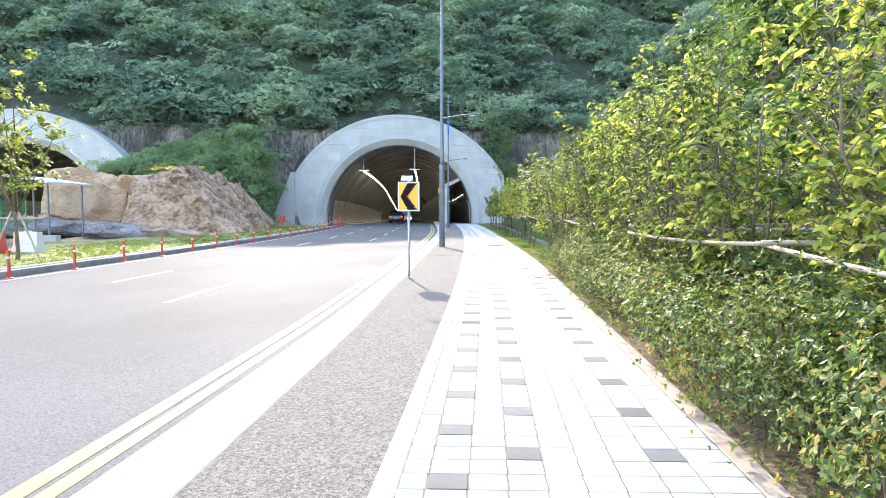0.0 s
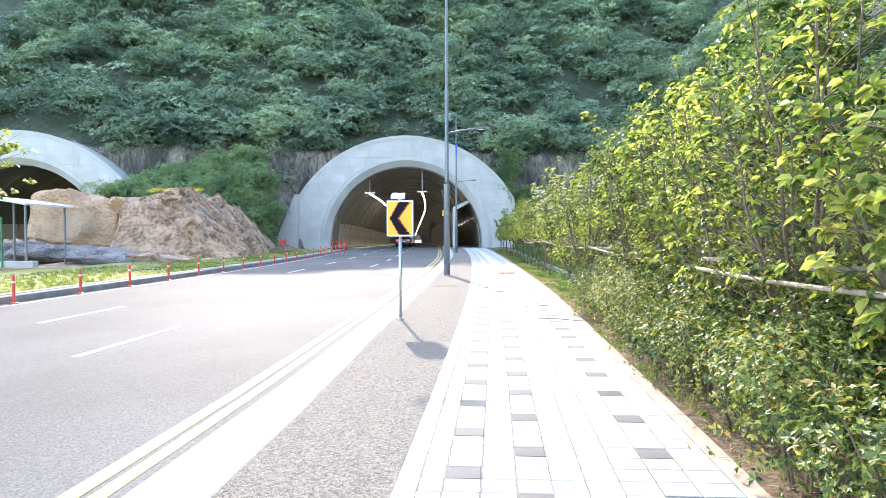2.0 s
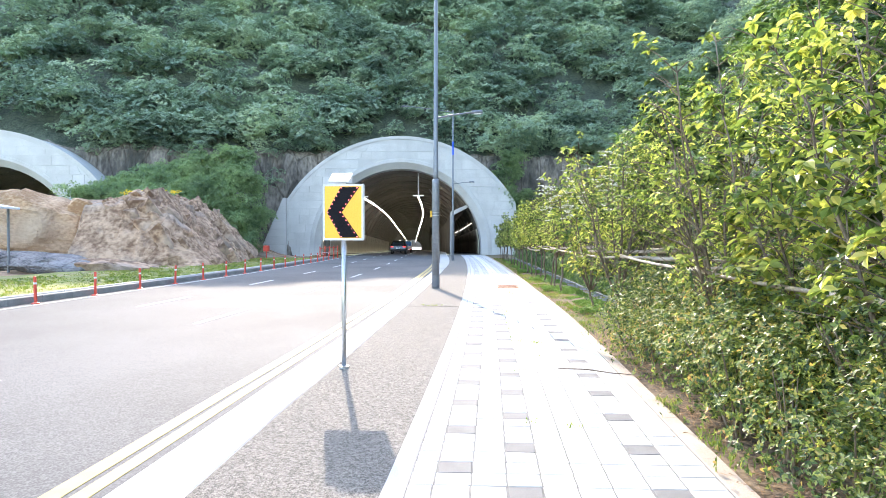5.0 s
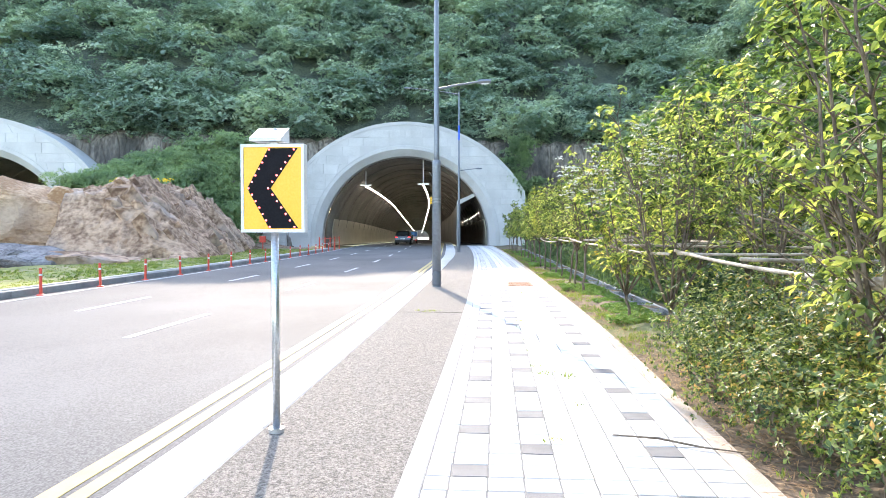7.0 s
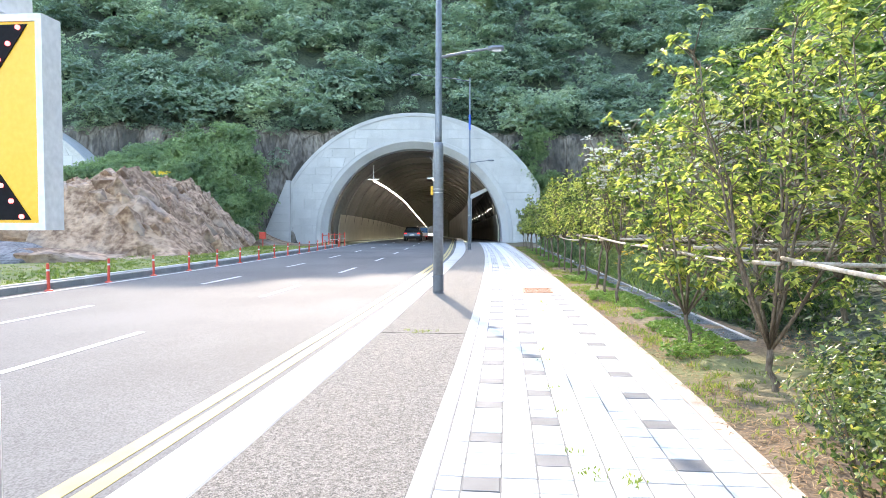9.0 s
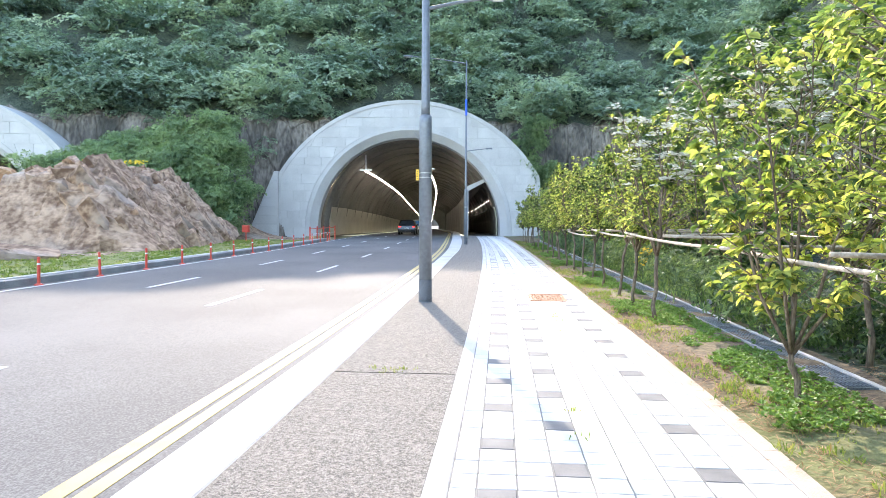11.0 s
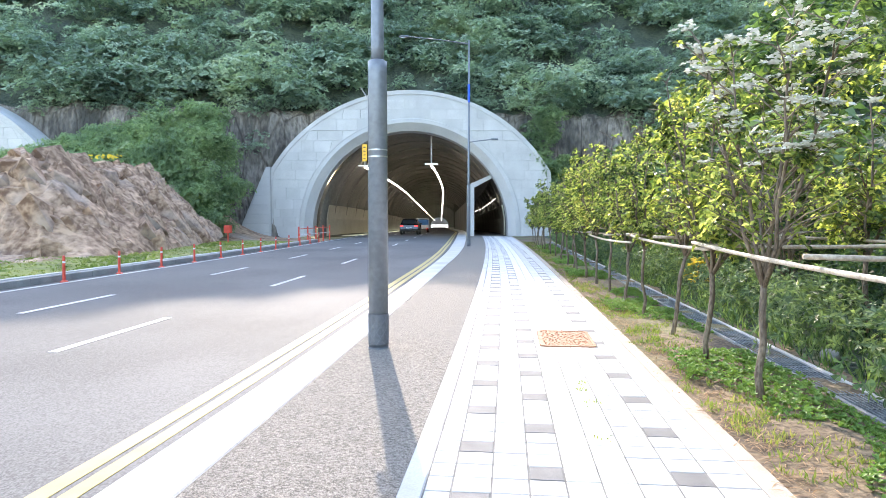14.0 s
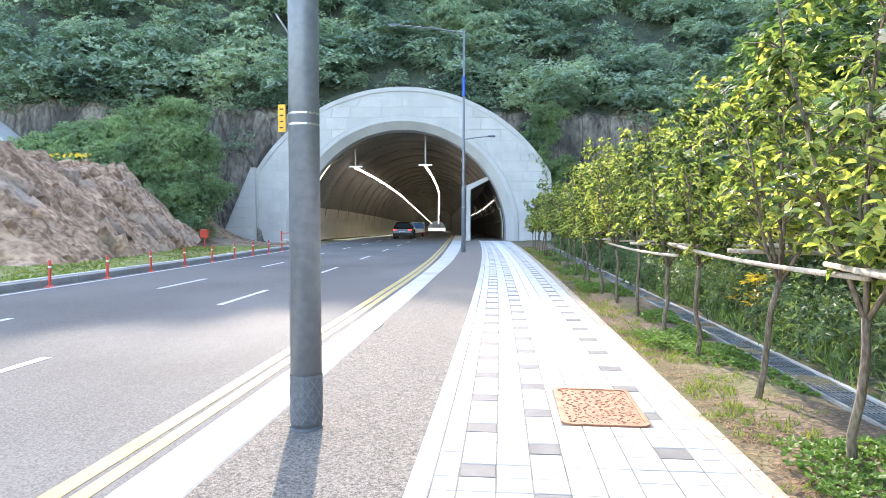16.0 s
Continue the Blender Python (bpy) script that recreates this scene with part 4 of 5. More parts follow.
# ---- delineator posts ----
def delineator(m):
    s = thing("delineator_post", "red plastic delineator post at the road edge", "delineator", "delineator posts", m)
    part("base", Geo().tube([(0, 0, 0), (0, 0, 0.03), (0, 0, 0.05)], [0.1, 0.095, 0.05], 14), RED, s)
    part("tube", Geo().tube([(0, 0, 0.04), (0, 0, 0.68), (0, 0, 0.7)], [0.038, 0.036, 0.02], 12), RED, s)
    for q in (0.5,):
        part("reflective_band", Geo().tube([(0, 0, q), (0, 0, q + 0.05)], 0.0395, 12, False), WHITE_PLASTIC, s, "pale reflective band")
    return s


first = None
y = 14.5
while y < 62:
    m = pose(float(bend(y)) - 10.78, y, ROAD_Z, random.uniform(-2, 2), random.uniform(-2, 2), 0)
    if first is None:
        first = delineator(m)
    else:
        copy_thing(first, m)
    y += 2.45

rail = thing("barrier_rail", "red and white railing beside the portal wall", "railing")
for q in range(5):
    yy = 58.5 + 2.3 * q
    xx = float(bend(yy)) - 11.5
    part("post", Geo().tube([(xx, yy, -0.28), (xx, yy, 1.0)], 0.05, 10), RED, rail)
    if q < 4:
        for z in (0.45, 0.85):
            part("rail", Geo().tube([(xx, yy, z), (float(bend(yy + 2.3)) - 11.5, yy + 2.3, z)], 0.03, 8), RED if z > 0.6 else WHITE_PLASTIC, rail)

fire = thing("hydrant_box", "small red box on a post in the grass", "box", m=pose(-16.7, 56.6, -0.1))
part("post", Geo().tube([(0, 0, 0), (0, 0, 0.75)], 0.04, 8), RED, fire)
part("box", Geo().box(-0.22, 0.22, -0.12, 0.12, 0.72, 1.2, 0.02), RED, fire)

# ---- manhole, fallen twig ----
cover = thing("manhole_cover", "orange-brown rectangular cast cover set in the pavers", "manhole cover", m=pose(1.34, 27.03, 0.004, 0, 0, -1))


def rounded(w, h, r, z, n=5):
    pts = []
    for cx, cy, a0 in ((w - r, h - r, 0), (-w + r, h - r, 90), (-w + r, -h + r, 180), (w - r, -h + r, 270)):
        for k in range(n + 1):
            a = radians(a0 + 90 * k / n)
            pts.append((cx + r * math.cos(a), cy + r * math.sin(a), z))
    return pts


part("frame", Geo().rings([rounded(0.34, 0.53, 0.09, -0.02), rounded(0.34, 0.53, 0.09, 0.008), rounded(0.305, 0.495, 0.07, 0.008), rounded(0.305, 0.495, 0.07, 0.0)]), RUST, cover)
rng = random.Random(9)
for r in range(20):
    for c in range(11):
        x, yq = -0.265 + c * 0.053 + rng.uniform(-0.022, 0.022), -0.455 + r * 0.048 + rng.uniform(-0.022, 0.022)
        a = rng.uniform(0, 3.14)
        w, h = rng.uniform(0.01, 0.019), 0.0065
        ca, sa = math.cos(a), math.sin(a)
        q = [(x + ca * u - sa * t, yq + sa * u + ca * t) for u, t in ((-w, -h), (w, -h), (w, h), (-w, h))]
        part("stud", Geo().rings([[(u, t, -0.002) for u, t in q], [(x + (u - x) * 0.8, yq + (t - yq) * 0.8, 0.006) for u, t in q]]), RUST, cover)

single("twig", Geo().tube([(1.25, 13.95, 0.012), (1.55, 13.85, 0.025), (1.8, 13.7, 0.02), (2.05, 13.62, 0.015)], [0.006, 0.009, 0.008, 0.004], 6), BARK, "thin dry fallen twig lying on the pavers", "twig")

# ---- drain with grating ----
drain = thing("drain_channel", "grey steel drain grating in a concrete channel", "drain", kind="structure")
part("channel_edge", ribbon(20.4, 60, lambda y: 3.33, lambda y: 3.36, -0.2, 0.055, 2), GREY_KERB, drain)
part("channel_edge", ribbon(20.4, 60, lambda y: 3.66, lambda y: 3.71, -0.2, 0.06, 2), KERB, drain)
part("channel_floor", ribbon(20.4, 60, lambda y: 3.36, lambda y: 3.66, -0.26, -0.2, 2), STRIP, drain)
bar = Geo().box(-0.004, 0.004, 0, 0.99, -0.03, 0.0).mesh("bar", GRATE)
cross = Geo().box(3.363, 3.657, -0.006, 0.006, 0.022, 0.048).mesh("cross_bar", GRATE)
y = 20.5
while y < 59:
    panel = part("grating", Geo().box(3.363, 3.657, y, y + 0.02, 0.015, 0.05), GRATE, drain)
    if y < 34:
        for k in range(8):
            ob = part("bar", bar, GRATE, panel)
            ob.location = (3.375 + k * 0.0385, y, 0.05)
    else:
        g = Geo()
        for k in range(8):
            g.box(3.371 + k * 0.0385, 3.379 + k * 0.0385, y, y + 0.99, 0.02, 0.05)
        part("bars", g, GRATE, panel)
    for k in range(1, 5):
        ob = part("cross_bar", cross, GRATE, panel)
        ob.location = (0, y + 0.2 * k, 0)
    y += 1.0


gully = thing("gully_grate", "small grey steel gully grate set in the kerb", "drain grate", m=pose(kerb_road_side(30.8) + 0.3, 30.8, 0.002))
part("frame", Geo().rings([rounded(0.17, 0.27, 0.02, -0.01, 2), rounded(0.17, 0.27, 0.02, 0.006, 2), rounded(0.145, 0.245, 0.02, 0.006, 2), rounded(0.145, 0.245, 0.02, -0.006, 2)]), GRATE, gully)
for k in range(9):
    part("bar", Geo().box(-0.14, 0.14, -0.225 + k * 0.055, -0.205 + k * 0.055, -0.008, 0.004), GRATE, gully)
part("strip_joint", Geo().box(kerb_path_side(20.9) + 0.01, float(path_left(20.9)) - 0.02, 20.89, 20.905, -0.05, -0.0095), JOINT_TAR, strip, "dark expansion joint")


# ---- vehicles ----
def wheel(parent, x, y, r, w):
    t = part("wheel", Geo().tube([(x - w / 2, y, r), (x - w / 2 + 0.03, y, r), (x + w / 2 - 0.03, y, r), (x + w / 2, y, r)], [r * 0.9, r, r, r * 0.9], 24), TYRE, parent)
    part("rim", Geo().tube([(x - w / 2 - 0.006, y, r), (x + w / 2 + 0.006, y, r)], r * 0.62, 18), RIM, t)


def suv(m):
    s = thing("car", "black sport utility car driving away in the lane", "car", m=m)
    g = Geo()
    side = [(-2.2, 0.32), (-2.3, 0.6), (-2.22, 0.98), (-1.95, 1.06), (0.95, 1.03), (1.9, 0.9), (2.25, 0.7), (2.22, 0.35)]
    g.rings([[(x * k, y, z) for y, z in side] for x, k in ((-0.88, 1), (-0.94, 1), (0.94, 1), (0.88, 1))])
    body = part("body", g, CAR_PAINT, s)
    cabin = [(-2.0, 1.04), (-1.78, 1.5), (-1.5, 1.64), (0.1, 1.66), (0.45, 1.58), (1.15, 1.04)]
    part("cabin", Geo().rings([[(-0.9, y, z) if z < 1.1 else (-0.68, y, z) for y, z in cabin], [(0.9, y, z) if z < 1.1 else (0.68, y, z) for y, z in cabin]]), CAR_PAINT, s)
    part("rear_window", Geo().add([(-0.66, -2.0, 1.12), (0.66, -2.0, 1.12), (0.56, -1.815, 1.48), (-0.56, -1.815, 1.48), (-0.66, -1.96, 1.12), (0.66, -1.96, 1.12), (0.56, -1.77, 1.48), (-0.56, -1.77, 1.48)], [(0, 1, 2, 3), (4, 5, 6, 7), (0, 1, 5, 4), (2, 3, 7, 6), (1, 2, 6, 5), (0, 3, 7, 4)]), CAR_GLASS, s)
    for sg in (-1, 1):
        part("side_window", Geo().rings([[(sg * 0.885, -1.6, 1.12), (sg * 0.885, 0.85, 1.12), (sg * 0.72, 0.4, 1.52), (sg * 0.72, -1.45, 1.52)], [(sg * 0.86, -1.6, 1.12), (sg * 0.86, 0.85, 1.12), (sg * 0.69, 0.4, 1.52), (sg * 0.69, -1.45, 1.52)]]), CAR_GLASS, s)
        part("tail_lamp", Geo().box(sg * 0.74 - 0.16, sg * 0.74 + 0.16, -2.275, -2.2, 0.82, 0.96, 0.01), TAIL, s)
        part("mirror", Geo().box(sg * 1.02 - 0.09, sg * 1.02 + 0.09, 0.7, 0.82, 1.02, 1.16, 0.02), CAR_PAINT, s)
        for yy in (-1.35, 1.38):
            wheel(s, sg * 0.84, yy, 0.35, 0.23)
    part("number_plate", Geo().box(-0.26, 0.26, -2.315, -2.27, 0.66, 0.78), PLATE, body)
    part("plate_mark", Geo().box(-0.2, 0.2, -2.318, -2.315, 0.7, 0.74), INK, body)
    part("bumper", Geo().box(-0.9, 0.9, -2.36, -2.15, 0.34, 0.58, 0.04), TYRE, s)
    return s


def truck(m):
    s = thing("truck", "white light truck loaded with blue crates in tunnel", "truck", m=m)
    part("cab", Geo().rings([[(-0.85, 0.9, 0.5), (0.85, 0.9, 0.5), (0.85, 0.9, 1.9), (-0.85, 0.9, 1.9)], [(-0.85, 2.2, 0.5), (0.85, 2.2, 0.5), (0.85, 2.2, 1.2), (-0.85, 2.2, 1.2)]]), WHITE_PLASTIC, s)
    part("cab_rear_window", Geo().box(-0.6, 0.6, 0.87, 0.9, 1.4, 1.8), CAR_GLASS, s)
    part("bed", Geo().box(-0.88, 0.88, -2.3, 0.85, 0.6, 0.72), WHITE_PLASTIC, s)
    part("tailgate", Geo().box(-0.88, 0.88, -2.34, -2.3, 0.6, 1.05, 0.01), WHITE_PLASTIC, s)
    for sg in (-1, 1):
        part("side_board", Geo().box(sg * 0.88 - 0.02, sg * 0.88 + 0.02, -2.3, 0.85, 0.72, 1.05), WHITE_PLASTIC, s)
        part("tail_lamp", Geo().box(sg * 0.7 - 0.12, sg * 0.7 + 0.12, -2.36, -2.3, 0.48, 0.58), TAIL, s)
        for yy in (-1.4, 1.5):
            wheel(s, sg * 0.75, yy, 0.3, 0.2)
    part("load", Geo().box(-0.8, 0.8, -2.2, 0.7, 0.72, 1.75, 0.08), TRUCK_BLUE, s, "blue covered load")
    part("number_plate", Geo().box(-0.2, 0.2, -2.37, -2.34, 0.5, 0.6), PLATE, s)
    return s


def on_road(k, y):
    s = (float(bend(y + 1)) - float(bend(y - 1))) / 2
    return pose(float(bend(y)) + k, y, ROAD_Z + dip(y), 0, 0, -math.degrees(math.atan(s)))


suv(on_road(-6.4, 84.0))
truck(on_road(-6.4, 104.0))


# ---- foliage ----
RNG = np.random.default_rng(11)


def grow_tree(seed, height, leaf_mat, label, group, fork=0.9, tufts=300, leaf_len=0.11, spread=0.75, stems=5, blossoms=0, broad=0.6, six=False):
    """A small broadleaf tree: trunk, ascending limbs and twigs, and a crown of single leaves."""
    rng = np.random.default_rng(seed)
    t = thing("tree", label, "tree", group)
    g = Geo()
    lean = rng.normal(size=2) * 0.05
    crook = rng.normal(size=(4, 2)) * 0.022
    trunk = [(0, 0, -0.1)] + [(lean[0] * u + crook[i, 0], lean[1] * u + crook[i, 1], fork * u) for i, u in enumerate((0.25, 0.5, 0.75))] + [(lean[0], lean[1], fork)]
    r0 = 0.027 * height / 3.2
    g.tube(trunk, [r0 * 1.3, r0 * 1.05, r0, r0 * 1.02, r0 * 0.9], 9)
    part("trunk", g, BARK, t, "", True)
    ends = []
    for k in range(stems):
        a = 2 * math.pi * (k + rng.uniform(-0.3, 0.3)) / stems
        out = spread * rng.uniform(0.45, 1.1)
        h = height * rng.uniform(0.58, 1.02)
        p0 = Vector(trunk[-1])
        if k == 0:
            out, h = 0.15, height
        limbs = Geo()
        pts = []
        for u in np.linspace(0, 1, 6):
            w = out * (u ** 0.75)
            pts.append((p0.x + math.cos(a) * w + 0.05 * rng.normal() * u, p0.y + math.sin(a) * w + 0.05 * rng.normal() * u, fork - 0.03 + (h - fork) * u))
        limbs.tube(pts, list(np.linspace(r0 * 0.7, 0.006, 6)), 5)
        for u in np.linspace(0.18, 0.98, 11):
            i = min(int(u * 5), 4)
            q = Vector(pts[i]).lerp(Vector(pts[i + 1]), u * 5 - i)
            for _ in range(2):
                b = a + rng.normal() * 1.3
                L = rng.uniform(0.25, 0.62) * (1.1 - 0.6 * u) * spread / 0.75
                e = q + Vector((math.cos(b) * L, math.sin(b) * L, L * rng.uniform(0.2, 0.9)))
                limbs.tube([q, q.lerp(e, 0.5) + Vector((0, 0, 0.03)), e], [0.008, 0.006, 0.003], 3, False)
                for w in (0.35, 0.7, 1.0):
                    ends.append((*(q.lerp(e, w)), *(e - q).normalized()))
        part("limb", limbs, BARK, t, "", True)
    ends = np.array(ends)
    ends = ends[rng.permutation(len(ends))[:int(0.42 * len(ends))]]
    pick = rng.integers(0, len(ends), tufts)
    c = ends[pick, :3] + 0.05 * rng.normal(size=(tufts, 3))
    v, f = rosettes(c, ends[pick, 3:] + np.array([0, 0, 0.8]), rng, 7, leaf_len, leaf_len * broad, 0.5, six)
    part("crown", quads("crown", v, f, leaf_mat), leaf_mat, t)
    if blossoms:
        top = ends[rng.integers(0, len(ends), blossoms), :3]
        top = top[top[:, 2] > 0.58 * height]
        top = top[rng.uniform(size=len(top)) < 0.8]
        v, f = rosettes(np.repeat(top, 3, 0) + 0.05 * rng.normal(size=(len(top) * 3, 3)) * np.array([1, 1, 0.15]) + np.array([0, 0, 0.06]), np.tile([0, 0, 1.0], (len(top) * 3, 1)), rng, 7, 0.038, 0.03, 0.0, False)
        part("blossom", quads("blossom", v, f, BLOSSOM), BLOSSOM, t, "flat white blossom heads")
    return t


ROW = "trees along the footway"
kinds = [
    grow_tree(1, 3.3, TREE_LEAF, "young broadleaf tree with light green leaves, staked", ROW, 1.0, 350, 0.086, 0.6, 5, 0, 0.62, True),
    grow_tree(2, 2.9, TREE_LEAF, "young broadleaf tree with light green leaves, staked", ROW, 1.15, 310, 0.086, 0.55, 4, 0, 0.62, True),
    grow_tree(3, 3.1, YELLOW_LEAF, "young broadleaf tree with yellow-green leaves, staked", ROW, 1.1, 330, 0.086, 0.6, 5, 0, 0.62, True),
    grow_tree(4, 3.6, TREE_LEAF, "bushy forked tree with light green leaves", ROW, 0.45, 520, 0.084, 0.95, 9, 0, 0.5, True),
    grow_tree(5, 3.5, YELLOW_LEAF, "bushy forked tree with yellow-green young leaves", ROW, 0.5, 340, 0.112, 0.9, 7, 0, 0.62, True),
    grow_tree(6, 3.3, TREE_LEAF, "flowering tree with flat white blossoms, staked", ROW, 0.95, 230, 0.068, 0.7, 6, 620, 0.55, True),
]
used = set()


def plant(k, x, y, turn, s=1.0):
    m = pose(x, y, 0.0, 0, 0, turn)
    if k not in used:
        used.add(k)
        kinds[k].matrix_basis = m
        ob = kinds[k]
    else:
        ob = copy_thing(kinds[k], m)
    ob.scale = (s, s, s)
    return ob


rr = random.Random(4)
near = [(4.3, 4, 3.15), (5.4, 4, 3.6), (6.6, 4, 2.95), (7.9, 3, 2.85), (9.2, 3, 3.0), (10.6, 4, 3.0), (12.2, 4, 3.2), (13.5, 3, 2.95), (17.9, 3, 2.85), (20.1, 4, 2.8)]
for y, k, x in near:
    plant(k, x, y, rr.uniform(0, 360), rr.uniform(0.9, 1.05) * (0.92 if y > 14 else 1))
plant(0, 4.2, 21.6, 40, 1.1)
plant(5, 4.0, 23.4, 150, 1.15)
plant(5, 2.72, 24.3, 20, 1.05)
y = 25.7
k = 0
while y < 60:
    plant((0, 2, 1, 0, 1, 2)[k % 6], 2.72 - 0.0003 * (y - 27) ** 2 + rr.uniform(-0.05, 0.05), y, rr.uniform(0, 360), rr.uniform(0.86, 1.04))
    y += 1.58 + rr.uniform(-0.08, 0.08)
    k += 1
y = 3.0
while y < 62:
    plant((3, 4, 3, 0)[k % 4], 4.9 + rr.uniform(-0.4, 0.5), y, rr.uniform(0, 360), rr.uniform(1.0, 1.3))
    y += 2.7 + rr.uniform(-0.3, 0.3)
    k += 1

# stakes of bamboo, tied between the trees
STAKE = "bamboo stakes"


def pole(a, b, sag=0.0, r=0.018):
    a, b = Vector(a), Vector(b)
    n = 9
    pts = [a.lerp(b, i / (n - 1)) - Vector((0, 0, sag * 4 * (i / (n - 1)) * (1 - i / (n - 1)))) for i in range(n)]
    return single("bamboo_pole", Geo().tube(pts, [r * (1 + 0.12 * (i % 2)) for i in range(n)], 9), BAMBOO, "weathered pale bamboo pole tied between the trees", "stake", STAKE, smooth=True)


y = 0.8
while y < 58:
    L = rr.uniform(3.6, 4.6)
    x = 2.62 if y > 14 else 2.42 if y < 5 else 2.8
    h = 1.2 + rr.uniform(-0.06, 0.06)
    pole((x, y, h - 0.15 if y < 3 else h), (x + rr.uniform(-0.05, 0.08), y + L + 0.4, h + rr.uniform(-0.06, 0.08)), 0.04)
    pole((4.85, y, h + 0.08), (4.9, y + L + 0.4, h + 0.06), 0.03)
    pole((x - 0.08, y + L, h + 0.05), (5.3, y + L + rr.uniform(-0.3, 0.4), h + 0.1), 0.03)
    pole((x - 0.1, y + L * 0.5, h + 0.07), (5.0, y + L * 0.55, h + 0.06), 0.02, 0.019)
    y += L

# hedge shrubs beside the footway
shrubs = []
for sd in (31, 32, 33, 34):
    rng = np.random.default_rng(sd)
    t = thing("shrub", "dense green hedge shrub with small leaves", "shrub", "hedge shrubs")
    v, f = clump(rng, 760, 7, 0.042, 0.021, (0.64, 0.64, 0.56), 12, 0.1, False, 0.34)
    v[:, 2] += 0.42
    part("foliage", quads("foliage", v, f, SHRUB_LEAF), SHRUB_LEAF, t)
    for k in range(6):
        g = Geo()
        a, q = rng.uniform(0, 6.28), rng.uniform(0.15, 0.5)
        g.tube([(0.06 * math.cos(a), 0.06 * math.sin(a), -0.05), (q * 0.5 * math.cos(a), q * 0.5 * math.sin(a), 0.35), (q * math.cos(a), q * math.sin(a), 0.75)], [0.012, 0.009, 0.004], 5)
        part("stem", g, BARK, t)
    shrubs.append(t)
spots = []
y = 0.6
while y < 16.0:
    for x in (2.62, 3.3, 4.0):
        edge = float(path_right(y)) - 2.31
        spots.append((x + edge + (0.14 if y > 12.5 else 0.0) + rr.uniform(-0.1, 0.1), y + rr.uniform(-0.2, 0.2), rr.uniform(0.85, 1.15) * (0.88 if x < 3 else 1.08)))
    y += 0.72
spots += [(2.95, 16.4, 0.75), (3.6, 16.5, 0.9)]
for i, (x, y, s) in enumerate(spots):
    m = pose(x, y, 0.0, 0, 0, rr.uniform(0, 360))
    ob = shrubs[i] if i < 4 else copy_thing(shrubs[i % 4], m)
    ob.matrix_basis = m
    ob.scale = (s, s, s * rr.uniform(0.85, 1.2))

# bank behind the trees
bank_kinds = [clump(np.random.default_rng(50 + q), 210, 6, 0.115, 0.05, (1, 1, 0.9), 9, 0.3, None) for q in range(4)]
places = []
for _ in range(300):
    x, y = 4.2 + abs(RNG.normal()) * 3.4, RNG.uniform(-4, 72)
    if x > 13 or (15.5 < y < 21.5 and x < 5.6):
        continue
    z = max(float(hill_height(np.array(x), np.array(min(y, 60)))), 0)
    places.append((x, y, z + 0.25, RNG.uniform(0, 6.28), RNG.uniform(0.5, 0.95)))
single("bank_growth", scatter_clumps("bank_growth", bank_kinds, places, BANK_LEAF), BANK_LEAF, "tangled green weeds and bushes on the bank", "bushes", kind="stuff")
places = []
for _ in range(210):
    x, y = RNG.uniform(7.5, 42), RNG.uniform(2, 74)
    z = float(hill_height(np.array(x), np.array(min(y, 60))))
    places.append((x, y, z + 0.9, RNG.uniform(0, 6.28), RNG.uniform(1.4, 2.7)))
single("bank_woods", scatter_clumps("bank_woods", [dome(np.random.default_rng(60 + q), 190, 8, 0.2, 0.075) for q in range(3)], places, BANK_LEAF), BANK_LEAF, "bright green woods climbing the bank", "woods", kind="stuff")

# upright weeds behind the drain
weed_kinds = [clump(np.random.default_rng(150 + q), 46, 8, 0.11, 0.034, (0.55, 0.55, 0.8), 7, 0.1, False, 0.4) for q in range(4)]
places = [(3.95 + abs(RNG.normal()) * 0.55, y, 0.32, RNG.uniform(0, 6.28), RNG.uniform(0.55, 1.05)) for y in RNG.uniform(22, 58, 150)]
single("weed_thicket", scatter_clumps("weed_thicket", weed_kinds, places, WEED_LEAF), WEED_LEAF, "grey-green upright weeds growing behind the drain", "weeds", kind="stuff")

# woods on the hill
def near_bore(x, y, z, clear):
    for m in (PORTAL, PORTAL_2):
        q = m.inverted() @ Vector((x, y, z))
        if math.hypot(q.x, q.z) < clear and q.y < 6:
            return True
    return False


hill_kinds = [dome(np.random.default_rng(70 + q), 185, 7, 0.165, 0.075) for q in range(6)]
places = []
for i in range(1400):
    x = RNG.uniform(-62, 40)
    s = RNG.uniform(28, 46) if i >= 1080 else RNG.uniform(1.6, 46) if RNG.uniform() < 0.9 else RNG.uniform(1.2, 4)
    y = float(foot(np.array(x))) + s
    z = float(hill_height(np.array(x), np.array(y)))
    far = s > 34
    if near_bore(x, y, z, 12.9 if i % 3 == 0 else 14.2):
        continue
    places.append((x, y, z + (0.4 if i % 3 == 0 else 1.5), RNG.uniform(0, 6.28), (RNG.uniform(1.1, 1.7) if i % 3 == 0 else RNG.uniform(1.9, 3.3)) * (1.25 if far else 1)))
single("hill_woods", scatter_clumps("hill_woods", hill_kinds, places, HAZED_LEAF), HAZED_LEAF, "dense green shrubs and trees on the hill, paled for haze", "woods", kind="stuff")

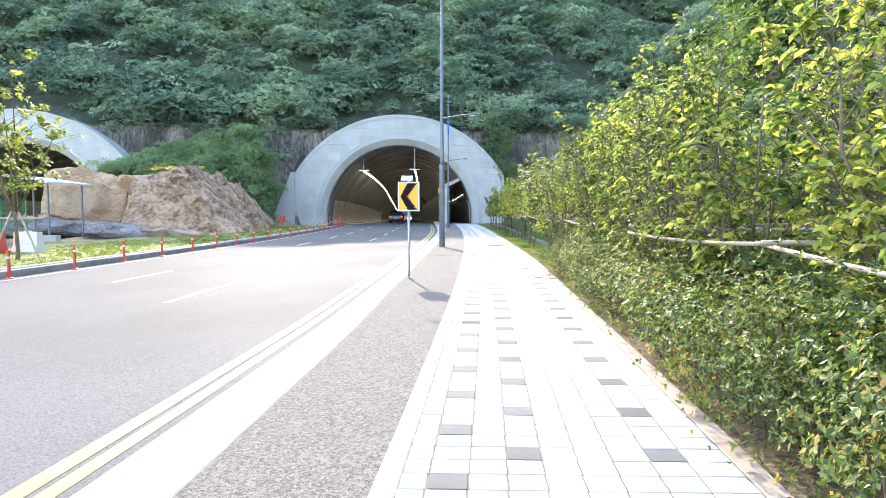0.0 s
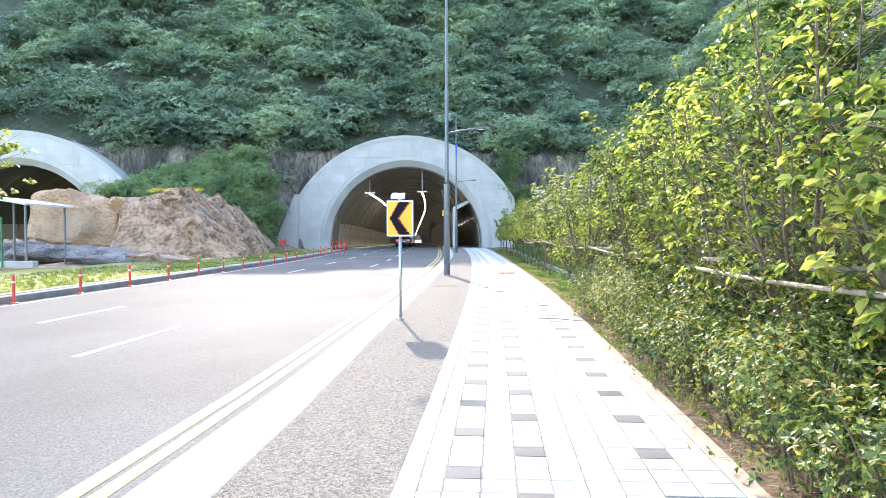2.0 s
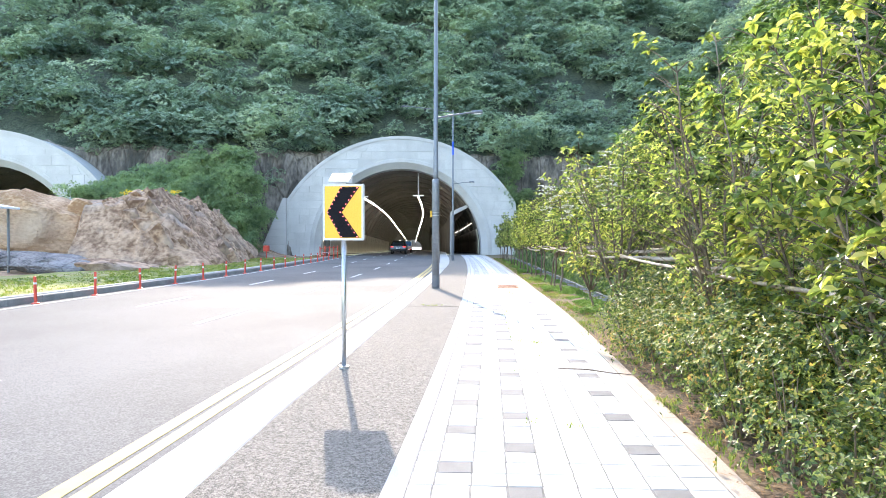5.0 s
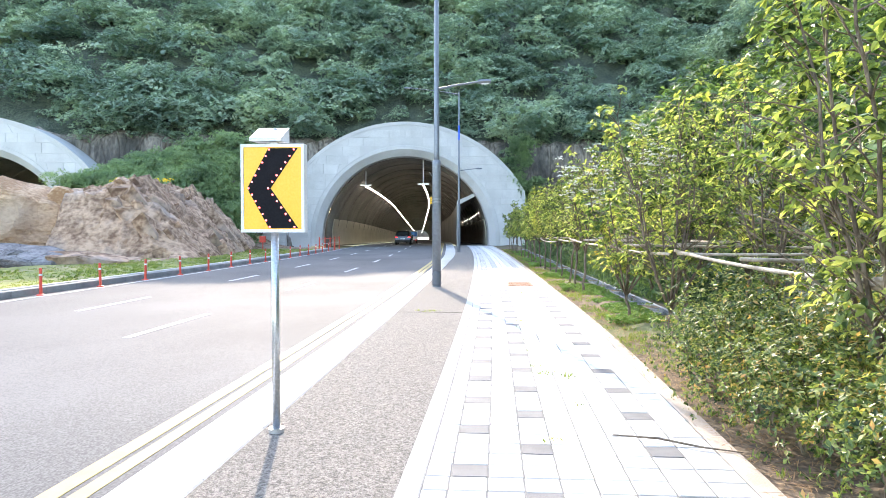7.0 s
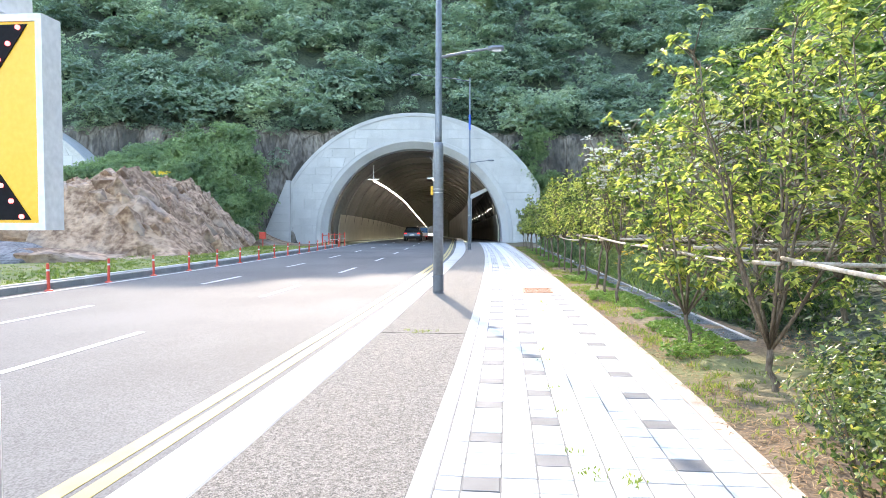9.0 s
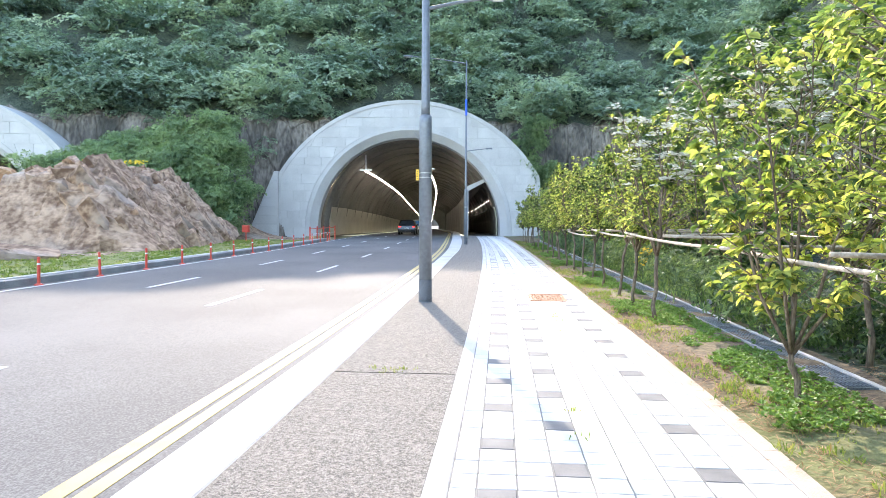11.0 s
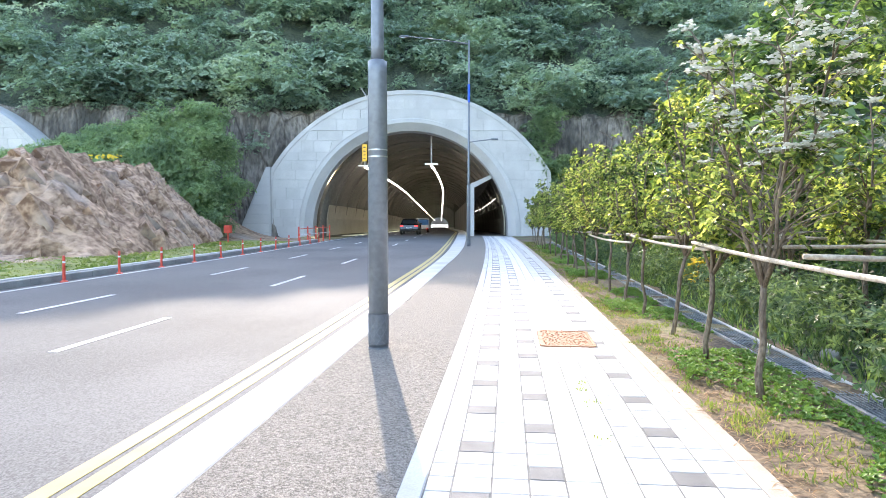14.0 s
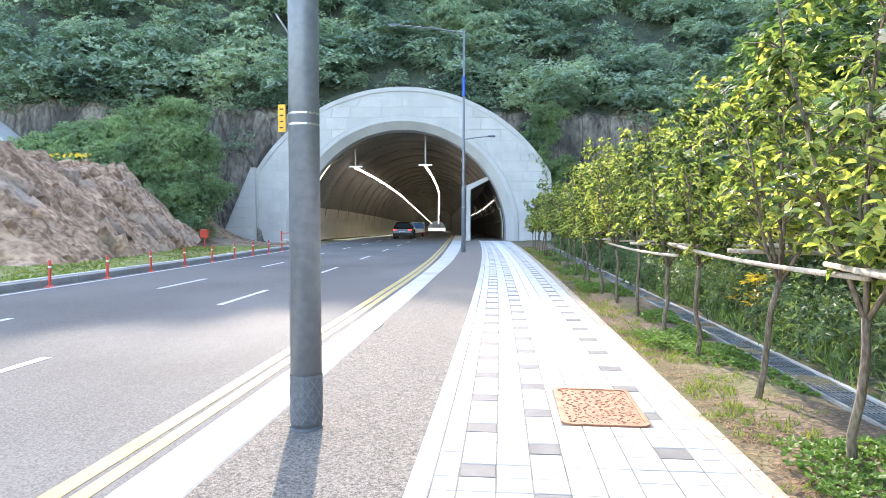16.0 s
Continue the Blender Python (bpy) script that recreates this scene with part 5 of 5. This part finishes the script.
# creepers between the portals
places = []
for _ in range(210):
    u = RNG.uniform(0, 1)
    x = -35 + 14.6 * u + RNG.normal() * 0.3
    top = float(np.interp(x, [-35, -29, -24.5, -22, -21, -20.2], [6.6, 9.3, 10.4, 9.8, 7.0, 1.8]))
    low = float(np.interp(x, [-35, -28, -24, -21.5, -20.2], [5.6, 5.0, 3.6, 1.0, 0.3]))
    w = RNG.uniform(0.04, 1)
    z = low + (top - low) * w
    places.append((x, 60.5 + 7 * w + 0.05 * (x + 25), z - 0.2, RNG.uniform(0, 6.28), RNG.uniform(0.8, 1.4)))
for _ in range(26):
    places.append((4.2 + RNG.normal() * 0.5, 75.0, RNG.uniform(4, 11), RNG.uniform(0, 6.28), 0.9))
single("creeper_thicket", scatter_clumps("creeper_thicket", [clump(np.random.default_rng(80 + q), 190, 7, 0.24, 0.07, (1, 1, 0.75), 8, 0.1, None) for q in range(3)], places, VINE_LEAF), VINE_LEAF, "green creepers spilling over the slope between portals", "bushes", kind="stuff")
rng = np.random.default_rng(90)
c = np.stack([rng.uniform(-29.0, -24.0, 70), rng.uniform(56.4, 57.6, 70), rng.uniform(5.35, 5.65, 70)], 1)
v, f = rosettes(c, np.tile([0, -0.6, 0.8], (70, 1)), rng, 5, 0.15, 0.1, 0.0)
single("yellow_flowers", quads("yellow_flowers", v, f, FLOWER), FLOWER, "patch of yellow flowers on the rock's top", "flowers", kind="stuff")


boulder("stone", 41, (0.09, 0.07, 0.05), pose(4.02, 25.9, 0.05, 0, 0, 30), GREY_KERB, "pale grey field stone lying beside the drain")
lily = thing("lily_plant", "clump of yellow-leaved plant behind the drain", "plant", m=pose(4.35, 31.3, 0.0))
rng = np.random.default_rng(96)
c = np.stack([rng.normal(size=26) * 0.16, rng.normal(size=26) * 0.16, rng.uniform(0.35, 0.85, 26)], 1)
v, f = rosettes(c, np.tile([0, 0, 1.0], (26, 1)), rng, 6, 0.13, 0.055, 0.2, True)
part("leaves", quads("leaves", v, f, GOLD_LEAF), GOLD_LEAF, lily, "golden yellow leaves")
for q in range(9):
    part("stem", Geo().tube([(0, 0, -0.02), (*(c[q, :2] * 0.6), c[q, 2] * 0.6), tuple(c[q])], [0.008, 0.006, 0.004], 5), BARK, lily)


# grass and weeds
def tufts(name, places, height, mat, label, blades_each=14, width=0.012):
    rng = np.random.default_rng(len(places))
    p = np.repeat(np.array(places), blades_each, 0)
    p = p + rng.normal(size=p.shape) * np.array([0.035, 0.035, 0])
    along = rng.normal(size=p.shape) * 0.45 + np.array([0, 0, 1])
    L = height * rng.uniform(0.4, 1.2, len(p))
    v, f = blades(p, along, rng.normal(size=p.shape), L, np.full(len(p), width), 0.2, False)
    single(name, quads(name, v, f, mat), mat, label, "grass", kind="stuff")


pl = [(float(path_right(y)) + abs(RNG.normal()) * 0.12, y, 0.0) for y in RNG.uniform(1, 15, 80)]
tufts("edge_weeds", pl, 0.065, GRASS_LEAF, "weeds and dry grass under the hedge", 12, 0.014)
pl = []
for _ in range(2500):
    y = RNG.uniform(16, 60)
    x = RNG.uniform(float(path_right(y)) + 0.02, 3.12)
    if wave(np.array(x), np.array(y), 1.1, 7.0) + 0.3 * RNG.normal() > -0.05:
        pl.append((x, y, 0.0))
tufts("verge_grass", pl, 0.07, GRASS_LEAF, "sparse grass and weeds beside the footway")
pl = []
for y in RNG.uniform(0.5, 60, 4200):
    x = float(path_right(y)) + 0.02 + abs(RNG.normal()) * 0.4
    if x < 3.1:
        pl.append((x, y, 0.01))
pl += [(RNG.uniform(3.1, 5.6), RNG.uniform(15.6, 21.5), 0.02) for _ in range(1500)]
rng = np.random.default_rng(95)
p = np.repeat(np.array(pl), 5, 0) + rng.normal(size=(len(pl) * 5, 3)) * np.array([0.08, 0.08, 0.004])
v, f = blades(p, rng.normal(size=p.shape) * np.array([1, 1, 0.15]), np.tile([0, 0, 1.0], (len(p), 1)), rng.uniform(0.04, 0.16, len(p)), np.full(len(p), 0.009), 0.2, False)
single("dry_straw", quads("dry_straw", v, f, STRAW), STRAW, "dry straw and dead twigs on the soil", "straw", kind="stuff")
pl = [(float(bend(y)) - RNG.uniform(11.5, 17), y, 0.02) for y in RNG.uniform(11, 58, 3800)]
tufts("lawn_grass", pl, 0.085, GRASS_LEAF, "yellow-green grass behind the kerb", 9, 0.03)
pl = [(3.72 + abs(RNG.normal()) * 0.8, RNG.uniform(22, 60), 0.03) for _ in range(620)]
tufts("bank_grass", pl, 0.3, BANK_LEAF, "long weeds along the drain", 9, 0.022)
c = []
for _ in range(22000):
    y = RNG.uniform(19.3, 56)
    x = RNG.uniform(2.3, 3.3)
    if wave(np.array(x), np.array(y), 0.9, 3.0) + 0.6 * (x - 2.7) + (0.35 if 19.5 < y < 24 and x > 2.6 else 0) > 0.15:
        c.append((x, y, 0.02 + 0.1 * RNG.uniform() * float(np.clip(0.5 + wave(np.array(x), np.array(y), 0.9, 3.0), 0.2, 1))))
v, f = rosettes(np.array(c), np.tile([0, 0, 1.0], (len(c), 1)) + 0.0, np.random.default_rng(91), 9, 0.042, 0.024, -0.5, False)
single("ground_cover", quads("ground_cover", v, f, COVER_LEAF), COVER_LEAF, "low bright green ground cover under the trees", "plants", kind="stuff")
pl = [(-0.75 + RNG.normal() * 0.15, 20.95 + RNG.normal() * 0.06, -0.01) for _ in range(14)]
tufts("strip_weeds", pl[:8], 0.05, GRASS_LEAF, "small weeds in the asphalt joint", 8, 0.008)
pl = [(float(path_left(y)) + k + RNG.normal() * 0.01, y, 0.0) for y, k in zip(RNG.uniform(8, 26, 16), RNG.choice([0.98, 1.3], 16))]
pl += [(x + RNG.normal() * 0.03, y + RNG.normal() * 0.02, 0.0) for x, y in ((0.97, 15.9), (1.145, 15.8)) for _ in range(3)]
tufts("joint_weeds", pl, 0.045, GRASS_LEAF, "little weeds growing in the paver joints", 10, 0.012)


# ---- shelter, barriers and tree across the road ----
shelter = thing("shelter", "open shelter with a white curved roof on posts", "shelter", m=pose(-24.8, 34.2, -0.1))
rings = []
for u in np.linspace(0, 1, 9):
    x = -3.6 + 6.2 * u
    z = 3.7 - 0.6 * u ** 2
    rings.append([(x, -1.6, z), (x, 2.2, z), (x, 2.2, z + 0.1), (x, -1.6, z + 0.1)])
part("roof", Geo().rings(rings), WHITE_PLASTIC, shelter)
for x, yy in ((2.3, -1.2), (2.3, 1.8), (-0.6, -1.2), (-0.6, 1.8), (-3.2, -1.2)):
    part("post", Geo().tube([(x, yy, 0), (x, yy, 3.7 - 0.6 * ((x + 3.6) / 6.2) ** 2)], 0.06, 10), STEEL, shelter)
part("plinth", Geo().box(1.2, 3.0, -1.7, -1.3, 0, 0.32, 0.02), KERB, shelter, "low concrete plinth")
fence = thing("mesh_fence", "green welded mesh fence panel on posts", "fence", m=pose(-24.0, 32.4, -0.1))
for x in (-2.2, -0.7, 0.7):
    part("post", Geo().tube([(x, 0, 0), (x, 0, 2.5)], 0.04, 8), GREEN_MESH, fence)
for k in range(17):
    part("wire", Geo().tube([(-2.2, 0, 0.15 + 0.135 * k), (0.7, 0, 0.15 + 0.135 * k)], 0.008, 4), GREEN_MESH, fence)
for k in range(20):
    part("wire", Geo().tube([(-2.15 + 0.15 * k, 0.01, 0.1), (-2.15 + 0.15 * k, 0.01, 2.4)], 0.006, 4), GREEN_MESH, fence)


def barrier(m, mat, label):
    s = thing("traffic_barrier", label, "barrier", "traffic barriers", m)
    out = [(-0.24, 0), (0.24, 0), (0.24, 0.12), (0.14, 0.32), (0.1, 0.78), (-0.1, 0.78), (-0.14, 0.32), (-0.24, 0.12)]
    part("body", Geo().rings([[(x, yy, z) for x, z in out] for yy in (-0.55, 0.55)]), mat, s)
    part("rib", Geo().box(-0.12, 0.12, -0.05, 0.05, 0.76, 0.82, 0.01), mat, s)
    # No hollow is cut: a dark block stands for the shade in the recess.
    part("foot_recess_shade", Geo().box(0.2, 0.245, -0.2, 0.2, 0.02, 0.1), TYRE, s)


barrier(pose(-15.5, 21.6, 0.0, 0, 0, 75), WHITE_PLASTIC, "grey-white plastic traffic barrier on the grass")
barrier(pose(-16.6, 21.2, 0.0, 0, 0, 80), RED, "red plastic water-filled traffic barrier on grass")
barrier(pose(-17.8, 21.0, 0.0, 0, 0, 85), RED, "red plastic water-filled traffic barrier on grass")
street_tree = grow_tree(77, 5.9, YELLOW_LEAF, "slender young tree with yellow-green leaves, propped", "", 1.5, 620, 0.13, 1.7, 7)
street_tree.matrix_basis = pose(-13.5, 18.3, 0.0)
props = thing("tree_prop", "wooden prop frame round the young tree", "stake", m=pose(-13.5, 18.3, 0.0))
for a in (0, 2.1, 4.2):
    part("leg", Geo().tube([(0.75 * math.cos(a), 0.75 * math.sin(a), -0.05), (0.1 * math.cos(a), 0.1 * math.sin(a), 1.5)], 0.03, 8), BAMBOO, props)
part("cross_bar", Geo().tube([(-1.2, 0, 1.3), (0.9, 0, 1.3)], 0.03, 8), BAMBOO, props)

# ---- pavers, laid last ----
COLS = [0.145, 0.3, 0.53, 0.75, 0.965, 1.175, 1.385, 1.61, 1.83, 2.05]
PITCH = 0.2054
NEAR_ROWS = 34
paver_meshes = {}
far_light, far_yellow, far_dark = Geo(), Geo(), Geo()
rng = random.Random(17)
for row in range(-15, 352):
    y0 = 3.2765 + PITCH * row
    if y0 > 73:
        continue
    base = float(path_left(y0))
    for c in range(9):
        a, b = COLS[c], COLS[c + 1]
        if c == 8:
            b = float(path_right(y0)) - base - 0.142
        dark = (c == 1 and row % 4 == 0) or (c == 3 and row % 4 == 2) or (c == 7 and row % 4 == 2)
        if 26.45 < y0 + 0.1 < 27.6 and 4 <= c <= 7:
            if c in (5, 6):
                continue
            a, b = (a, 1.03) if c == 4 else (1.72, b)
        g0 = 0.0055
        lift = rng.uniform(-0.0015, 0.0015)
        mat = DARK_TILE if dark else TACTILE if c in (4, 5) else TILE
        if 0 <= row < NEAR_ROWS:
            key = (round(b - a, 3), mat.name)
            if key not in paver_meshes:
                w = b - a
                paver_meshes[key] = Geo().box(g0, w - g0, g0, PITCH - g0, -0.03, 0.0, 0.004).mesh("paver", mat)
            ob = part("paver", paver_meshes[key], mat, pavement)
            ob.location = (base + a, y0, lift)
        else:
            tgt = far_dark if dark else far_yellow if c in (4, 5) else far_light
            tgt.box(base + a + g0, base + b - g0, y0 + g0, y0 + PITCH - g0, -0.03, lift, 0.004)
for g, mat, lab in ((far_light, TILE_FAR, "light pavers"), (far_yellow, TACTILE_FAR, "pale yellow guiding pavers"), (far_dark, DARK_TILE, "grey pavers")):
    tagged(part("pavers", g, mat, pavement, lab), kind="stuff")
